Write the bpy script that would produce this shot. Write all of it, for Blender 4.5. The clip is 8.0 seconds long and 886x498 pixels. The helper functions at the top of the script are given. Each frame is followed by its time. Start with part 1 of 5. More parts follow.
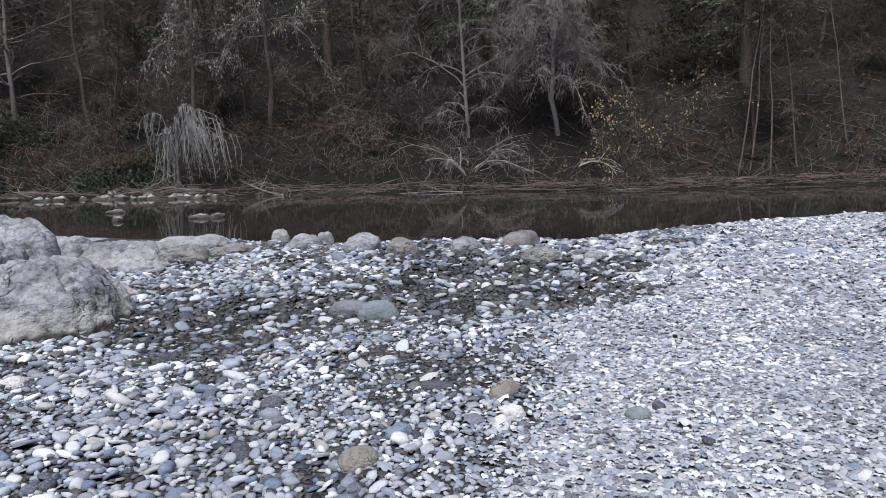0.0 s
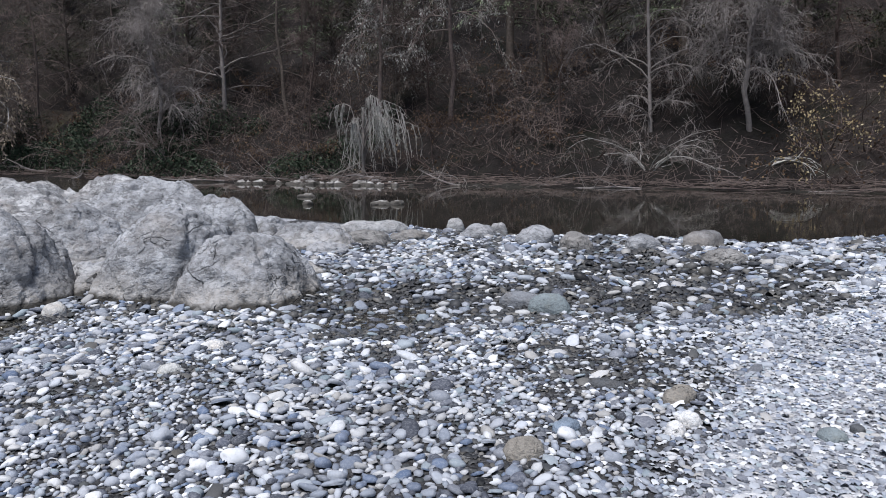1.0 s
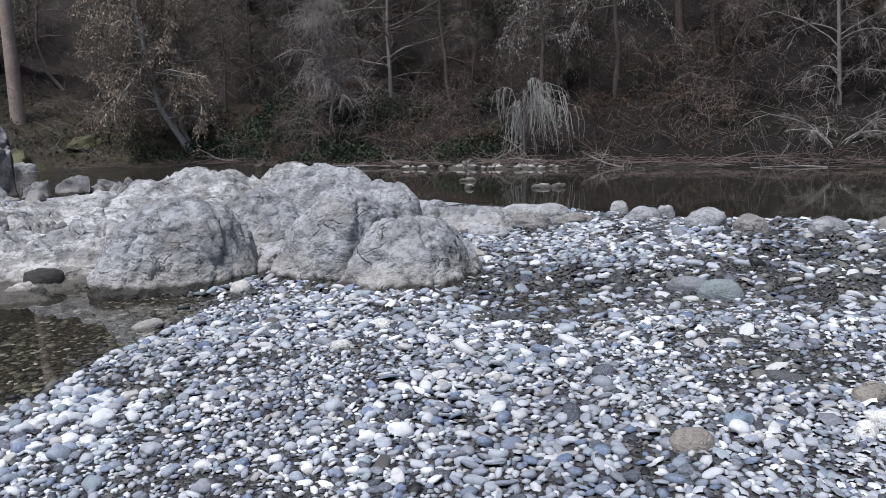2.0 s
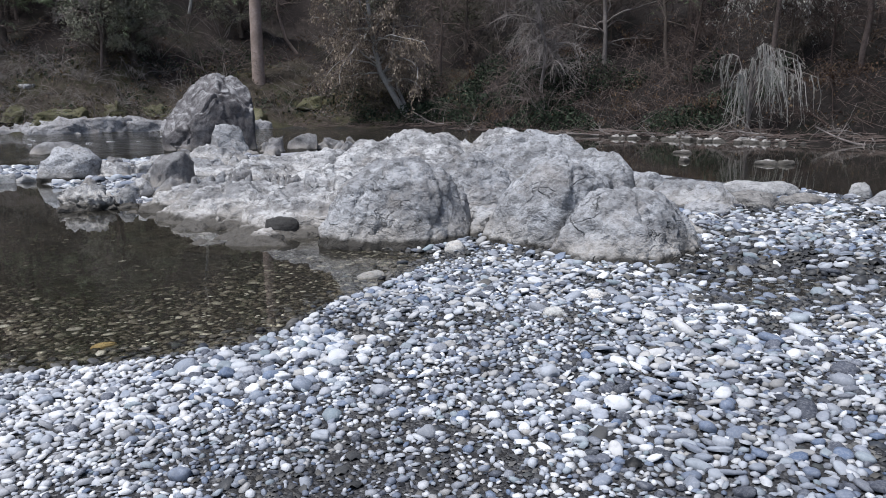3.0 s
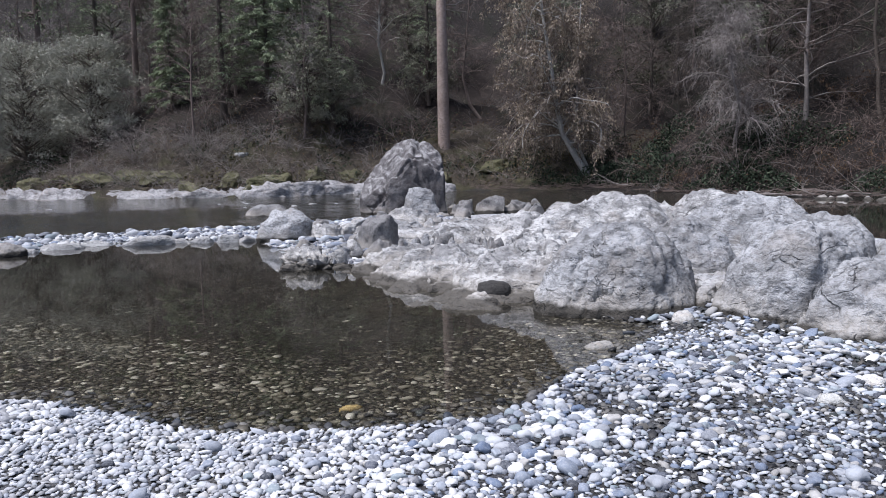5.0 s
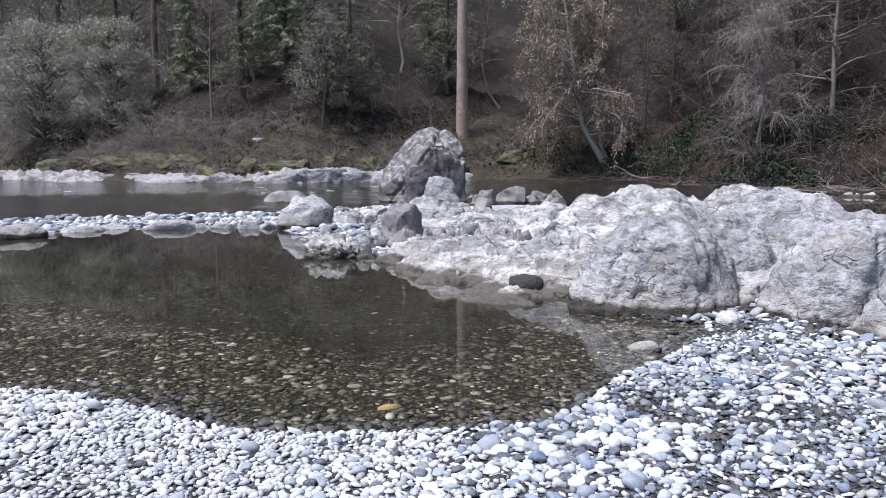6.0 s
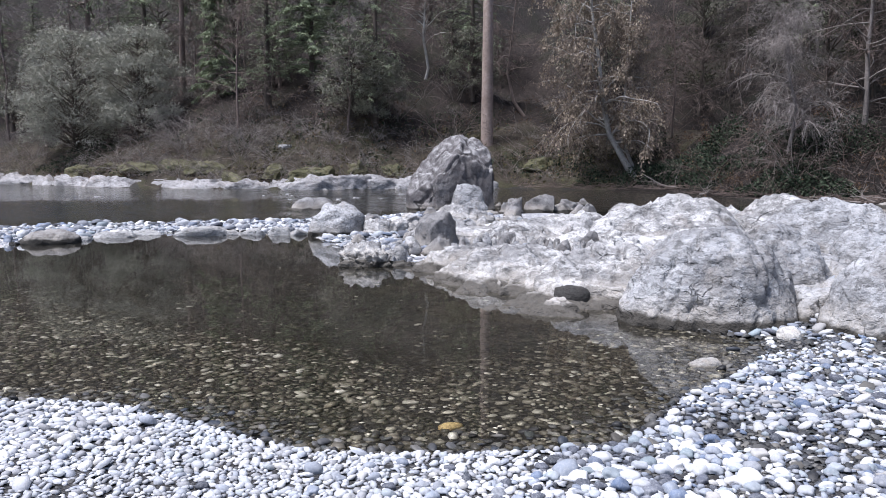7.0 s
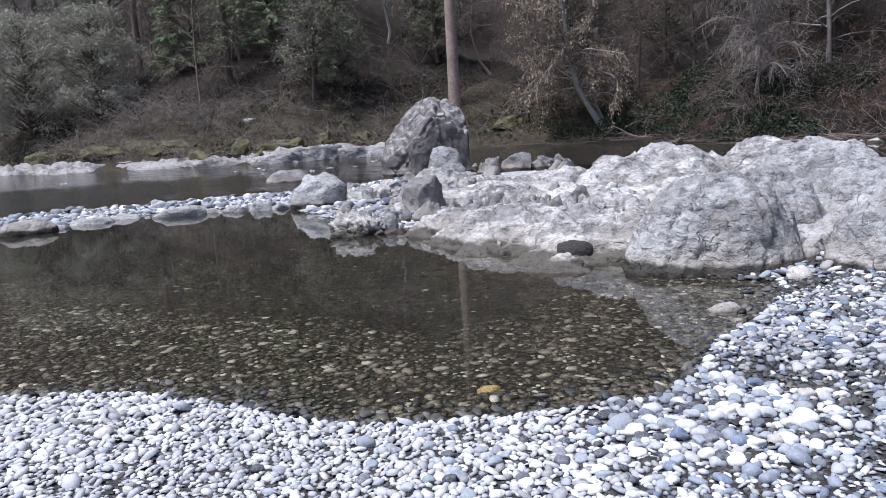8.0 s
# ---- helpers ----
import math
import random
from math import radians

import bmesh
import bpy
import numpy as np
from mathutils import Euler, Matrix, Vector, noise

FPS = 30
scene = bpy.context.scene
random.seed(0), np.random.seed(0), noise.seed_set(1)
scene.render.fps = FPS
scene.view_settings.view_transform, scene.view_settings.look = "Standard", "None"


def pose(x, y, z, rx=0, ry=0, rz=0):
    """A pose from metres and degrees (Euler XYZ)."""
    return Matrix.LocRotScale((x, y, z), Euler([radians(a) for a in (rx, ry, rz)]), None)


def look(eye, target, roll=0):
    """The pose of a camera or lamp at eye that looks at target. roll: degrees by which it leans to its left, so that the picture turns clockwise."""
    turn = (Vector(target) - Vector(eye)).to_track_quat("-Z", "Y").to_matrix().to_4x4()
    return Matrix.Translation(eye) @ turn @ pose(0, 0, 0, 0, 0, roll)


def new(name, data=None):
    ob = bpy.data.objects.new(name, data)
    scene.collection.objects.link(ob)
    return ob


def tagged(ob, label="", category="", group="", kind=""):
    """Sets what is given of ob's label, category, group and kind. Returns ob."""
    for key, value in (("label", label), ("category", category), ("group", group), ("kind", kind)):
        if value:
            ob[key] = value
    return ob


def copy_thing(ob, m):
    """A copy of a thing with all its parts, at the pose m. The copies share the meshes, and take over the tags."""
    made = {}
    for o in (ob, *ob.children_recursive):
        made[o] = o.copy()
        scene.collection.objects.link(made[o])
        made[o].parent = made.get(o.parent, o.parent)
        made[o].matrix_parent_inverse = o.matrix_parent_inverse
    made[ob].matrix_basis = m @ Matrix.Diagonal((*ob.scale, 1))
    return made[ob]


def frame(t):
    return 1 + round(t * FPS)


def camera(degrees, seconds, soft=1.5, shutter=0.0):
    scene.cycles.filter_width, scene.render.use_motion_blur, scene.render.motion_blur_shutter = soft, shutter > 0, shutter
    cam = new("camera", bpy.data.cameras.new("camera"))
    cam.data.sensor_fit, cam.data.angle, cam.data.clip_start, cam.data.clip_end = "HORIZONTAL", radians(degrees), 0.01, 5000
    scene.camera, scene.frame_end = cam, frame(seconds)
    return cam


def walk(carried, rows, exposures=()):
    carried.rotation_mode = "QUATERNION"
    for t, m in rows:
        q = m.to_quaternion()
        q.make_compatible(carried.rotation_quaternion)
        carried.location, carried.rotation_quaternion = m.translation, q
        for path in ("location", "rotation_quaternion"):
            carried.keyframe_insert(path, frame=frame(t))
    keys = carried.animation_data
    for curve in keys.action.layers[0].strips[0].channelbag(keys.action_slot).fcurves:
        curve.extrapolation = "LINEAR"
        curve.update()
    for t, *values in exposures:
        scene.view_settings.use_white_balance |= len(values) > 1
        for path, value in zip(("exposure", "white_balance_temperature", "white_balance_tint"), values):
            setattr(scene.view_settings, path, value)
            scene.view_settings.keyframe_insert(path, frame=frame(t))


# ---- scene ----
cam = camera(61.9, 8.0, soft=0.9)
PATH = [
    (0, (-0.36, 0.352, 1.602), (-0.467, 2.333, 1.349), -1.8),
    (0.5, (-0.374, 0.334, 1.601), (-0.599, 2.304, 1.342), -1.0),
    (1, (-0.39, 0.368, 1.583), (-0.95, 2.27, 1.321), -0.5),
    (1.2, (-0.382, 0.374, 1.583), (-1.069, 2.235, 1.328), -0.8),
    (2.3, (-0.421, 0.365, 1.573), (-1.509, 2.011, 1.244), -1.0),
    (2.5, (-0.446, 0.338, 1.575), (-1.649, 1.898, 1.232), 0.2),
    (3, (-0.512, 0.266, 1.58), (-1.888, 1.669, 1.208), -0.5),
    (3.5, (-0.623, 0.16, 1.596), (-2.143, 1.414, 1.252), -0.3),
    (4, (-0.729, 0.07, 1.579), (-2.351, 1.177, 1.199), 0.3),
    (4.3, (-0.806, 0.057, 1.569), (-2.531, 1.007, 1.223), -0.6),
    (4.5, (-0.862, 0.051, 1.551), (-2.615, 0.989, 1.33), -1.2),
    (4.6, (-0.885, 0.03, 1.59), (-2.574, 1.079, 1.373), -1.5),
    (4.7, (-0.91, 0.015, 1.608), (-2.597, 1.069, 1.4), -1.6),
    (5.8, (-1.287, -0.035, 1.624), (-2.957, 1.046, 1.414), 0.6),
    (6, (-1.354, -0.055, 1.617), (-3.054, 0.974, 1.385), -0.1),
    (6.5, (-1.534, -0.078, 1.618), (-3.249, 0.935, 1.439), -1.2),
    (7, (-1.682, -0.194, 1.619), (-3.411, 0.789, 1.407), 0.2),
    (7.5, (-1.812, -0.37, 1.632), (-3.492, 0.674, 1.343), -2.1),
    (8, (-1.953, -0.447, 1.609), (-3.633, 0.592, 1.299), -3.4),
]
walk(cam, [(t, look(eye, target, roll)) for t, eye, target, roll in PATH],
     [(0, 0.26, 6350, 12), (3.4, 0.38, 6350, 11), (4.6, 0.48, 6300, 14), (6.5, 0.92, 6300, 15), (8, 0.72, 6300, 15)])

# ---------------------------------------------------------------- light
world = bpy.data.worlds.new("sky")
scene.world = world
world.use_nodes = True
wn = world.node_tree.nodes
sky = wn.new("ShaderNodeTexSky")
sky.sky_type, sky.sun_disc = "NISHITA", False
SUN_EL, SUN_AZ = 68.0, 255.0          # degrees; the azimuth runs anticlockwise from +x
sky.sun_elevation, sky.sun_rotation = radians(SUN_EL), radians(90 - SUN_AZ)
sky.air_density, sky.dust_density = 1.0, 2.5
world.node_tree.links.new(sky.outputs[0], wn["Background"].inputs[0])
wn["Background"].inputs[1].default_value = 0.085
sun = new("sun", bpy.data.lights.new("sun", "SUN"))
sun.data.energy, sun.data.angle, sun.data.color = 3.5, radians(16), (0.97, 0.98, 1.0)
to_sun = Vector((math.cos(radians(SUN_EL)) * math.cos(radians(SUN_AZ)), math.cos(radians(SUN_EL)) * math.sin(radians(SUN_AZ)), math.sin(radians(SUN_EL))))
sun.matrix_world = look(to_sun * 50, (0, 0, 0))


# ---------------------------------------------------------------- materials
class Mat:
    """A node material with a principled shader and short ways to wire it."""

    def __init__(self, name, rough=0.8):
        self.m = bpy.data.materials.new(name)
        self.m.use_nodes = True
        self.n, self.l = self.m.node_tree.nodes, self.m.node_tree.links
        self.b = self.n["Principled BSDF"]
        self.b.inputs["Roughness"].default_value = rough
        self.b.inputs["Specular IOR Level"].default_value = 0.3

    def put(self, socket, value):
        if hasattr(value, "is_output"):
            self.l.new(value, socket)
        else:
            socket.default_value = value

    def coord(self, kind="Object"):
        return self.n.new("ShaderNodeTexCoord").outputs[kind]

    def where(self):
        return self.n.new("ShaderNodeNewGeometry").outputs["Position"]

    def noise(self, scale, detail=4.0, rough=0.6, vec=None, distort=0.0):
        k = self.n.new("ShaderNodeTexNoise")
        k.inputs["Scale"].default_value, k.inputs["Detail"].default_value = scale, detail
        k.inputs["Roughness"].default_value, k.inputs["Distortion"].default_value = rough, distort
        self.l.new(vec if vec is not None else self.where(), k.inputs["Vector"])
        return k.outputs["Fac"]

    def cells(self, scale, out="Color", vec=None, feature="F1"):
        k = self.n.new("ShaderNodeTexVoronoi")
        k.feature = feature
        k.inputs["Scale"].default_value = scale
        self.l.new(vec if vec is not None else self.where(), k.inputs["Vector"])
        return k.outputs[out]

    def ramp(self, fac, *stops):
        k = self.n.new("ShaderNodeValToRGB")
        e = k.color_ramp.elements
        while len(e) < len(stops):
            e.new(0.5)
        for el, (p, c) in zip(e, stops):
            el.position = p
            el.color = (c, c, c, 1) if isinstance(c, (int, float)) else (*c, 1)
        self.put(k.inputs[0], fac)
        return k.outputs[0]

    def mix(self, fac, a, b, how="MIX"):
        k = self.n.new("ShaderNodeMix")
        k.data_type, k.blend_type = "RGBA", how
        self.put(k.inputs[0], fac)
        self.put(k.inputs[6], a if hasattr(a, "is_output") else (*a, 1))
        self.put(k.inputs[7], b if hasattr(b, "is_output") else (*b, 1))
        return k.outputs[2]

    def calc(self, op, a, b=0.0):
        k = self.n.new("ShaderNodeMath")
        k.operation = op
        self.put(k.inputs[0], a)
        self.put(k.inputs[1], b)
        return k.outputs[0]

    def axis(self, i, vec=None):
        k = self.n.new("ShaderNodeSeparateXYZ")
        self.l.new(vec if vec is not None else self.where(), k.inputs[0])
        return k.outputs[i]

    def island(self):
        return self.n.new("ShaderNodeNewGeometry").outputs["Random Per Island"]

    def object_random(self):
        return self.n.new("ShaderNodeObjectInfo").outputs["Random"]

    def color(self, c):
        self.put(self.b.inputs["Base Color"], c if hasattr(c, "is_output") else (*c, 1))
        return self

    def bump(self, height, strength=0.5, distance=0.02, under=None):
        k = self.n.new("ShaderNodeBump")
        k.inputs["Strength"].default_value, k.inputs["Distance"].default_value = strength, distance
        self.put(k.inputs["Height"], height)
        if under is not None:
            self.l.new(under, k.inputs["Normal"])
        self.l.new(k.outputs[0], self.b.inputs["Normal"])
        return k.outputs[0]


def pebble_mat(name, per_object=False, wet=0.0, bleach=0.0):
    m = Mat(name, 0.75 - 0.4 * wet)
    r = m.object_random() if per_object else m.island()
    c = m.ramp(r, (0.0, (0.04, 0.044, 0.054)), (0.12, (0.1, 0.108, 0.135)), (0.22, (0.3, 0.31, 0.33)), (0.30, (0.12, 0.165, 0.25)),
               (0.40, (0.45, 0.455, 0.47)), (0.52, (0.22, 0.25, 0.3)), (0.62, (0.75, 0.75, 0.74)), (0.72, (0.35, 0.33, 0.30)),
               (0.80, (0.82, 0.815, 0.80)), (0.90, (0.45, 0.47, 0.50)), (1.0, (0.22, 0.27, 0.29)))
    c = m.mix(m.ramp(m.noise(70, 5, 0.7), (0.45, 0.0), (0.75, 0.35)), c, (0.62, 0.62, 0.62))
    c = m.mix(m.ramp(m.noise(22, 4, 0.65), (0.5, 0.0), (0.75, 0.4)), c, (0.15, 0.155, 0.165))
    c = m.mix(m.ramp(m.noise(0.9, 3, 0.6), (0.44, 0.0), (0.64, 0.55)), c, (0.4, 0.41, 0.44), "MULTIPLY")
    c = m.mix(1.0, c, (0.95, 0.965, 0.99), "MULTIPLY")
    if bleach:
        c = m.mix(bleach, c, (0.7, 0.7, 0.705))
    if wet == 0.5:
        c = m.mix(0.95, c, (0.18, 0.168, 0.148), "MULTIPLY")
    elif wet:
        c = m.mix(wet, c, (0.26, 0.24, 0.17), "MULTIPLY")
        c = m.mix(m.ramp(m.noise(5, 4), (0.4, 0.0), (0.7, 0.5 if wet > 0.5 else 0.2)), c, (0.04, 0.038, 0.022))
    m.color(c)
    m.bump(m.noise(90, 4, 0.7), 0.25, 0.006)
    return m.m


def bed_stone_mat():
    m = Mat("algae_stones", 0.4)
    c = m.ramp(m.island(), (0.0, (0.03, 0.027, 0.02)), (0.35, (0.075, 0.067, 0.052)), (0.7, (0.13, 0.117, 0.093)), (0.9, (0.27, 0.255, 0.21)), (0.96, (0.38, 0.365, 0.31)), (1.0, (0.5, 0.49, 0.44)))
    c = m.mix(m.ramp(m.noise(9, 4), (0.4, 0.0), (0.7, 0.6)), c, (0.025, 0.024, 0.014))
    m.color(c)
    return m.m


def gravel_mat():
    m = Mat("gravel", 0.9)
    big, small = m.cells(16), m.cells(42)
    k = m.n.new("ShaderNodeSeparateColor")
    m.l.new(big, k.inputs[0])
    k2 = m.n.new("ShaderNodeSeparateColor")
    m.l.new(small, k2.inputs[0])
    stones = [(0.0, (0.10, 0.105, 0.12)), (0.3, (0.25, 0.26, 0.28)), (0.6, (0.40, 0.40, 0.42)), (0.85, (0.60, 0.60, 0.60)), (1.0, (0.2, 0.22, 0.25))]
    c = m.mix(m.ramp(m.noise(0.9, 3), (0.4, 0.0), (0.6, 1.0)), m.ramp(k.outputs[0], *stones), m.ramp(k2.outputs[0], *stones))
    edge = m.ramp(m.cells(16, "Distance"), (0.0, 1.0), (0.6, 0.0))
    edge2 = m.ramp(m.cells(42, "Distance"), (0.0, 1.0), (0.6, 0.0))
    m.color(c)
    n = m.bump(edge2, 0.8, 0.012)
    m.bump(edge, 0.9, 0.03, n)
    return m.m


# floor of the wet channel; under cobbles its dark colour paints the gaps' shade
def silt_mat():
    m = Mat("damp_shaded_silt", 0.7)
    k = m.n.new("ShaderNodeSeparateColor")
    m.l.new(m.cells(55), k.inputs[0])
    c = m.ramp(k.outputs[0], (0.0, (0.012, 0.012, 0.013)), (0.5, (0.035, 0.035, 0.038)), (0.85, (0.08, 0.08, 0.084)), (1.0, (0.2, 0.2, 0.2)))
    m.color(m.mix(m.ramp(m.noise(9, 5, 0.7), (0.4, 0.0), (0.65, 0.8)), c, (0.03, 0.028, 0.026)))
    m.bump(m.ramp(m.cells(55, "Distance"), (0.0, 1.0), (0.6, 0.0)), 0.9, 0.012)
    return m.m


def bed_mat():
    m = Mat("river_bed", 0.7)
    k = m.n.new("ShaderNodeSeparateColor")
    m.l.new(m.cells(13), k.inputs[0])
    c = m.ramp(k.outputs[0], (0.0, (0.004, 0.0037, 0.003)), (0.5, (0.01, 0.0092, 0.0066)), (0.9, (0.022, 0.02, 0.0145)), (1.0, (0.045, 0.042, 0.033)))
    c = m.mix(m.ramp(m.noise(0.8, 4), (0.35, 0.0), (0.7, 0.7)), c, (0.016, 0.014, 0.0102))
    m.color(c)
    m.bump(m.ramp(m.cells(13, "Distance"), (0.0, 1.0), (0.6, 0.0)), 0.9, 0.03)
    return m.m


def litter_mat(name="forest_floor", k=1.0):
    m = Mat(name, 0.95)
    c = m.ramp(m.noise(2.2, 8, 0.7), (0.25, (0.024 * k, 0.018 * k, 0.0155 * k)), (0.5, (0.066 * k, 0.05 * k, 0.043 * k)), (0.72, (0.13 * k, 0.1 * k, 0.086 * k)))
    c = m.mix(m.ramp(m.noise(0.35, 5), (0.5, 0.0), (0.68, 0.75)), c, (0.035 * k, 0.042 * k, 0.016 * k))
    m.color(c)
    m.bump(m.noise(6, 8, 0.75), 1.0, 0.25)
    return m.m


def turf_mat():
    m = Mat("mossy_turf", 0.95)
    c = m.ramp(m.noise(1.6, 8, 0.7), (0.3, (0.02, 0.016, 0.012)), (0.5, (0.05, 0.041, 0.03)), (0.68, (0.095, 0.08, 0.062)))
    m.color(m.mix(m.ramp(m.noise(0.5, 5), (0.52, 0.0), (0.66, 0.6)), c, (0.05, 0.053, 0.02)))
    m.bump(m.noise(7, 8, 0.75), 1.0, 0.2)
    return m.m


def rock_mat(name, base, dark, pale, scale=1.0, lichen=0.4, wetline=True, cap=0.0, soaked=(0.05, 0.046, 0.04), damp=0.13):
    """Weathered river rock: clouded grey, pale scuffs, tan and dark stains, a cream band low down and a dark soaked foot."""
    m = Mat(name, 0.85)
    lean = m.n.new("ShaderNodeMapping")
    lean.inputs["Rotation"].default_value = (0.5, 0.35, 0.6)
    lean.inputs["Scale"].default_value = (1.0, 1.0, 1.0) if cap else (1.0, 1.0, 1.7)
    m.l.new(m.where(), lean.inputs[0])
    way = lean.outputs[0]
    part_way = lambda p, q, k: tuple(u + (v - u) * k for u, v in zip(p, q))
    c = m.ramp(m.noise(0.8 * scale, 5, 0.6), (0.3, part_way(base, dark, 0.35)), (0.5, base), (0.66, part_way(base, pale, 0.75)))
    c = m.mix(m.ramp(m.noise(2.6 * scale, 7, 0.7, way), (0.46, 0.0), (0.6, lichen)), c, pale)
    c = m.mix(m.ramp(m.noise(1.7 * scale, 6, 0.72), (0.53, 0.0), (0.66, 0.5)), c, tuple(b * t for b, t in zip(base, (1.02, 0.9, 0.78))))
    c = m.mix(m.ramp(m.noise(6.5 * scale, 8, 0.75, way, 0.6), (0.53, 0.0), (0.58, 0.6)), c, dark)
    c = m.mix(m.ramp(m.noise(15 * scale, 7, 0.72), (0.53, 0.0), (0.6, 0.5)), c, dark)
    c = m.mix(m.ramp(m.noise(30 * scale, 5, 0.7), (0.53, 0.0), (0.62, 0.25)), c, pale)
    c = m.mix(m.ramp(m.noise(24 * scale, 4, 0.6), (0.57, 0.0), (0.62, 0.3)), c, tuple(v * 0.6 for v in dark))
    vein = m.noise(1.5 * scale, 4, 0.55, way, 0.4)
    crack = m.ramp(m.calc("ABSOLUTE", m.calc("SUBTRACT", vein, 0.5)), (0.0, 0.55), (0.005, 0.0))
    crack = m.calc("MULTIPLY", crack, m.ramp(m.noise(1.3 * scale, 3), (0.56, 0.0), (0.62, 1.0)))
    c = m.mix(crack, c, tuple(v * 0.35 for v in dark))
    bent = m.n.new("ShaderNodeMix")
    bent.data_type, bent.blend_type = "RGBA", "LINEAR_LIGHT"
    bent.inputs[0].default_value = 0.2
    m.l.new(way, bent.inputs[6])
    swirl = m.n.new("ShaderNodeTexNoise")
    swirl.inputs["Scale"].default_value = 2.5 * scale
    m.l.new(way, swirl.inputs["Vector"])
    m.l.new(swirl.outputs["Color"], bent.inputs[7])
    split = m.ramp(m.cells(1.7 * scale, "Distance", bent.outputs[2], "DISTANCE_TO_EDGE"), (0.0, 1.0), (0.022, 0.0))
    split = m.calc("MULTIPLY", split, m.ramp(m.noise(2.2 * scale, 4), (0.53, 0.0), (0.62, 0.35)))
    c = m.mix(split, c, tuple(v * 0.4 for v in dark))
    # upward faces painted paler in spots, for lichen and for light from above
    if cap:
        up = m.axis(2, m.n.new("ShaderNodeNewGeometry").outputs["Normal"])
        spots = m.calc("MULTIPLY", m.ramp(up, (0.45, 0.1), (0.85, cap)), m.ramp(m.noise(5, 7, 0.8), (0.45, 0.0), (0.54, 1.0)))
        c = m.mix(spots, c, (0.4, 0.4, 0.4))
    if wetline:
        z = m.calc("ADD", m.axis(2), m.calc("MULTIPLY", m.calc("SUBTRACT", m.noise(2.5, 5, 0.65), 0.5), 0.5))
        low = m.ramp(m.calc("MULTIPLY", z, 1.6), (0.2, 0.4), (0.62, 0.0))
        c = m.mix(low, c, (0.46, 0.42, 0.365))
        z2 = m.calc("ADD", m.axis(2), m.calc("MULTIPLY", m.calc("SUBTRACT", m.noise(3.5, 4), 0.5), 0.16))
        c = m.mix(m.ramp(m.calc("MULTIPLY", z2, 4.0), (4 * damp - 0.16, 1.0), (4 * damp + 0.04, 0.0)), c, soaked)
        c = m.mix(m.ramp(m.calc("MULTIPLY", m.axis(2), -10.0), (0.0, 0.0), (0.5, 0.9)), c, (0.028, 0.025, 0.018))
    m.color(c)
    n = m.bump(m.noise(4.0 * scale, 6, 0.6, way), 0.8, 0.12 / scale)
    n = m.bump(m.noise(13 * scale, 5, 0.6), 0.6, 0.04 / scale, n)
    n = m.bump(m.calc("MULTIPLY", split, -1.0), 1.0, 0.05 / scale, n)
    m.bump(m.calc("MULTIPLY", crack, -1.0), 0.9, 0.04, n)
    return m.m


def bark_mat(name, a, b, scale=8.0):
    m = Mat(name, 0.9)
    c = m.ramp(m.noise(scale, 6, 0.7), (0.3, a), (0.65, b))
    m.color(m.mix(m.ramp(m.noise(scale * 0.13, 3), (0.4, 0.0), (0.65, 0.4)), c, tuple(v * 0.55 for v in a)))
    m.bump(m.noise(scale * 2, 6, 0.7), 0.8, 0.03)
    return m.m


def leaf_mat(name, a, b, c):
    m = Mat(name, 0.9)
    m.b.inputs["Specular IOR Level"].default_value = 0.1
    r = m.ramp(m.island(), (0.0, a), (0.5, b), (1.0, c))
    m.color(m.mix(m.ramp(m.noise(0.5, 3), (0.4, 0.0), (0.65, 0.6)), r, a))
    return m.m


def water_mat():
    m = Mat("river_water", 0.02)
    m.b.inputs["IOR"].default_value = 1.33
    m.b.inputs["Specular IOR Level"].default_value = 0.5
    m.b.inputs["Transmission Weight"].default_value = 1.0
    m.color((0.57, 0.545, 0.485))
    v = m.n.new("ShaderNodeMapping")
    v.inputs["Scale"].default_value = (1.0, 1.6, 1.0)
    m.l.new(m.where(), v.inputs[0])
    fast = m.ramp(m.calc("MULTIPLY", m.calc("ADD", m.axis(0), 24.0), -0.15), (0.0, 0.0), (1.0, 1.0))
    m.put(m.b.inputs["Roughness"], m.ramp(m.calc("MULTIPLY", m.calc("ADD", m.axis(0), 25.0), -0.2), (0.0, 0.015), (1.0, 0.06)))
    n = m.bump(m.calc("MULTIPLY", m.noise(0.6, 2, 0.5, v.outputs[0]), fast), 1.0, 0.22)
    n = m.bump(m.calc("MULTIPLY", m.noise(2.6, 6, 0.65, v.outputs[0]), fast), 1.0, 0.06, n)
    calm = m.ramp(m.calc("MULTIPLY", m.calc("SUBTRACT", m.axis(1), 13.0), 0.2), (0.0, 0.03), (1.0, 0.04))
    m.bump(m.calc("MULTIPLY", m.noise(2.2, 4, 0.55, v.outputs[0]), calm), 0.6, 0.05, n)
    return m.m


PEBBLE, PEBBLE_ONE, PEBBLE_WET = pebble_mat("dry_pebbles"), pebble_mat("dry_cobble", True), bed_stone_mat()
PEBBLE_FINE = pebble_mat("bleached_gravel", bleach=0.08)
PEBBLE_WASHED = pebble_mat("washed_pebbles", bleach=0.3)
# for wet stones, and for small ones darkened to paint shade between cobbles
PEBBLE_DAMP_SHADE = pebble_mat("damp_pebbles", wet=0.5)
# second forest floor: a darker copy with the slope's shade in its colour
GRAVEL, BED, LITTER, SILT, LITTER_SHADED, TURF = gravel_mat(), bed_mat(), litter_mat(k=0.45), silt_mat(), litter_mat("shaded_forest_floor", 0.24), turf_mat()
ROCK = rock_mat("grey_bedrock", (0.225, 0.229, 0.237), (0.075, 0.073, 0.073), (0.44, 0.45, 0.465), 1.0, 0.7, damp=0.14)
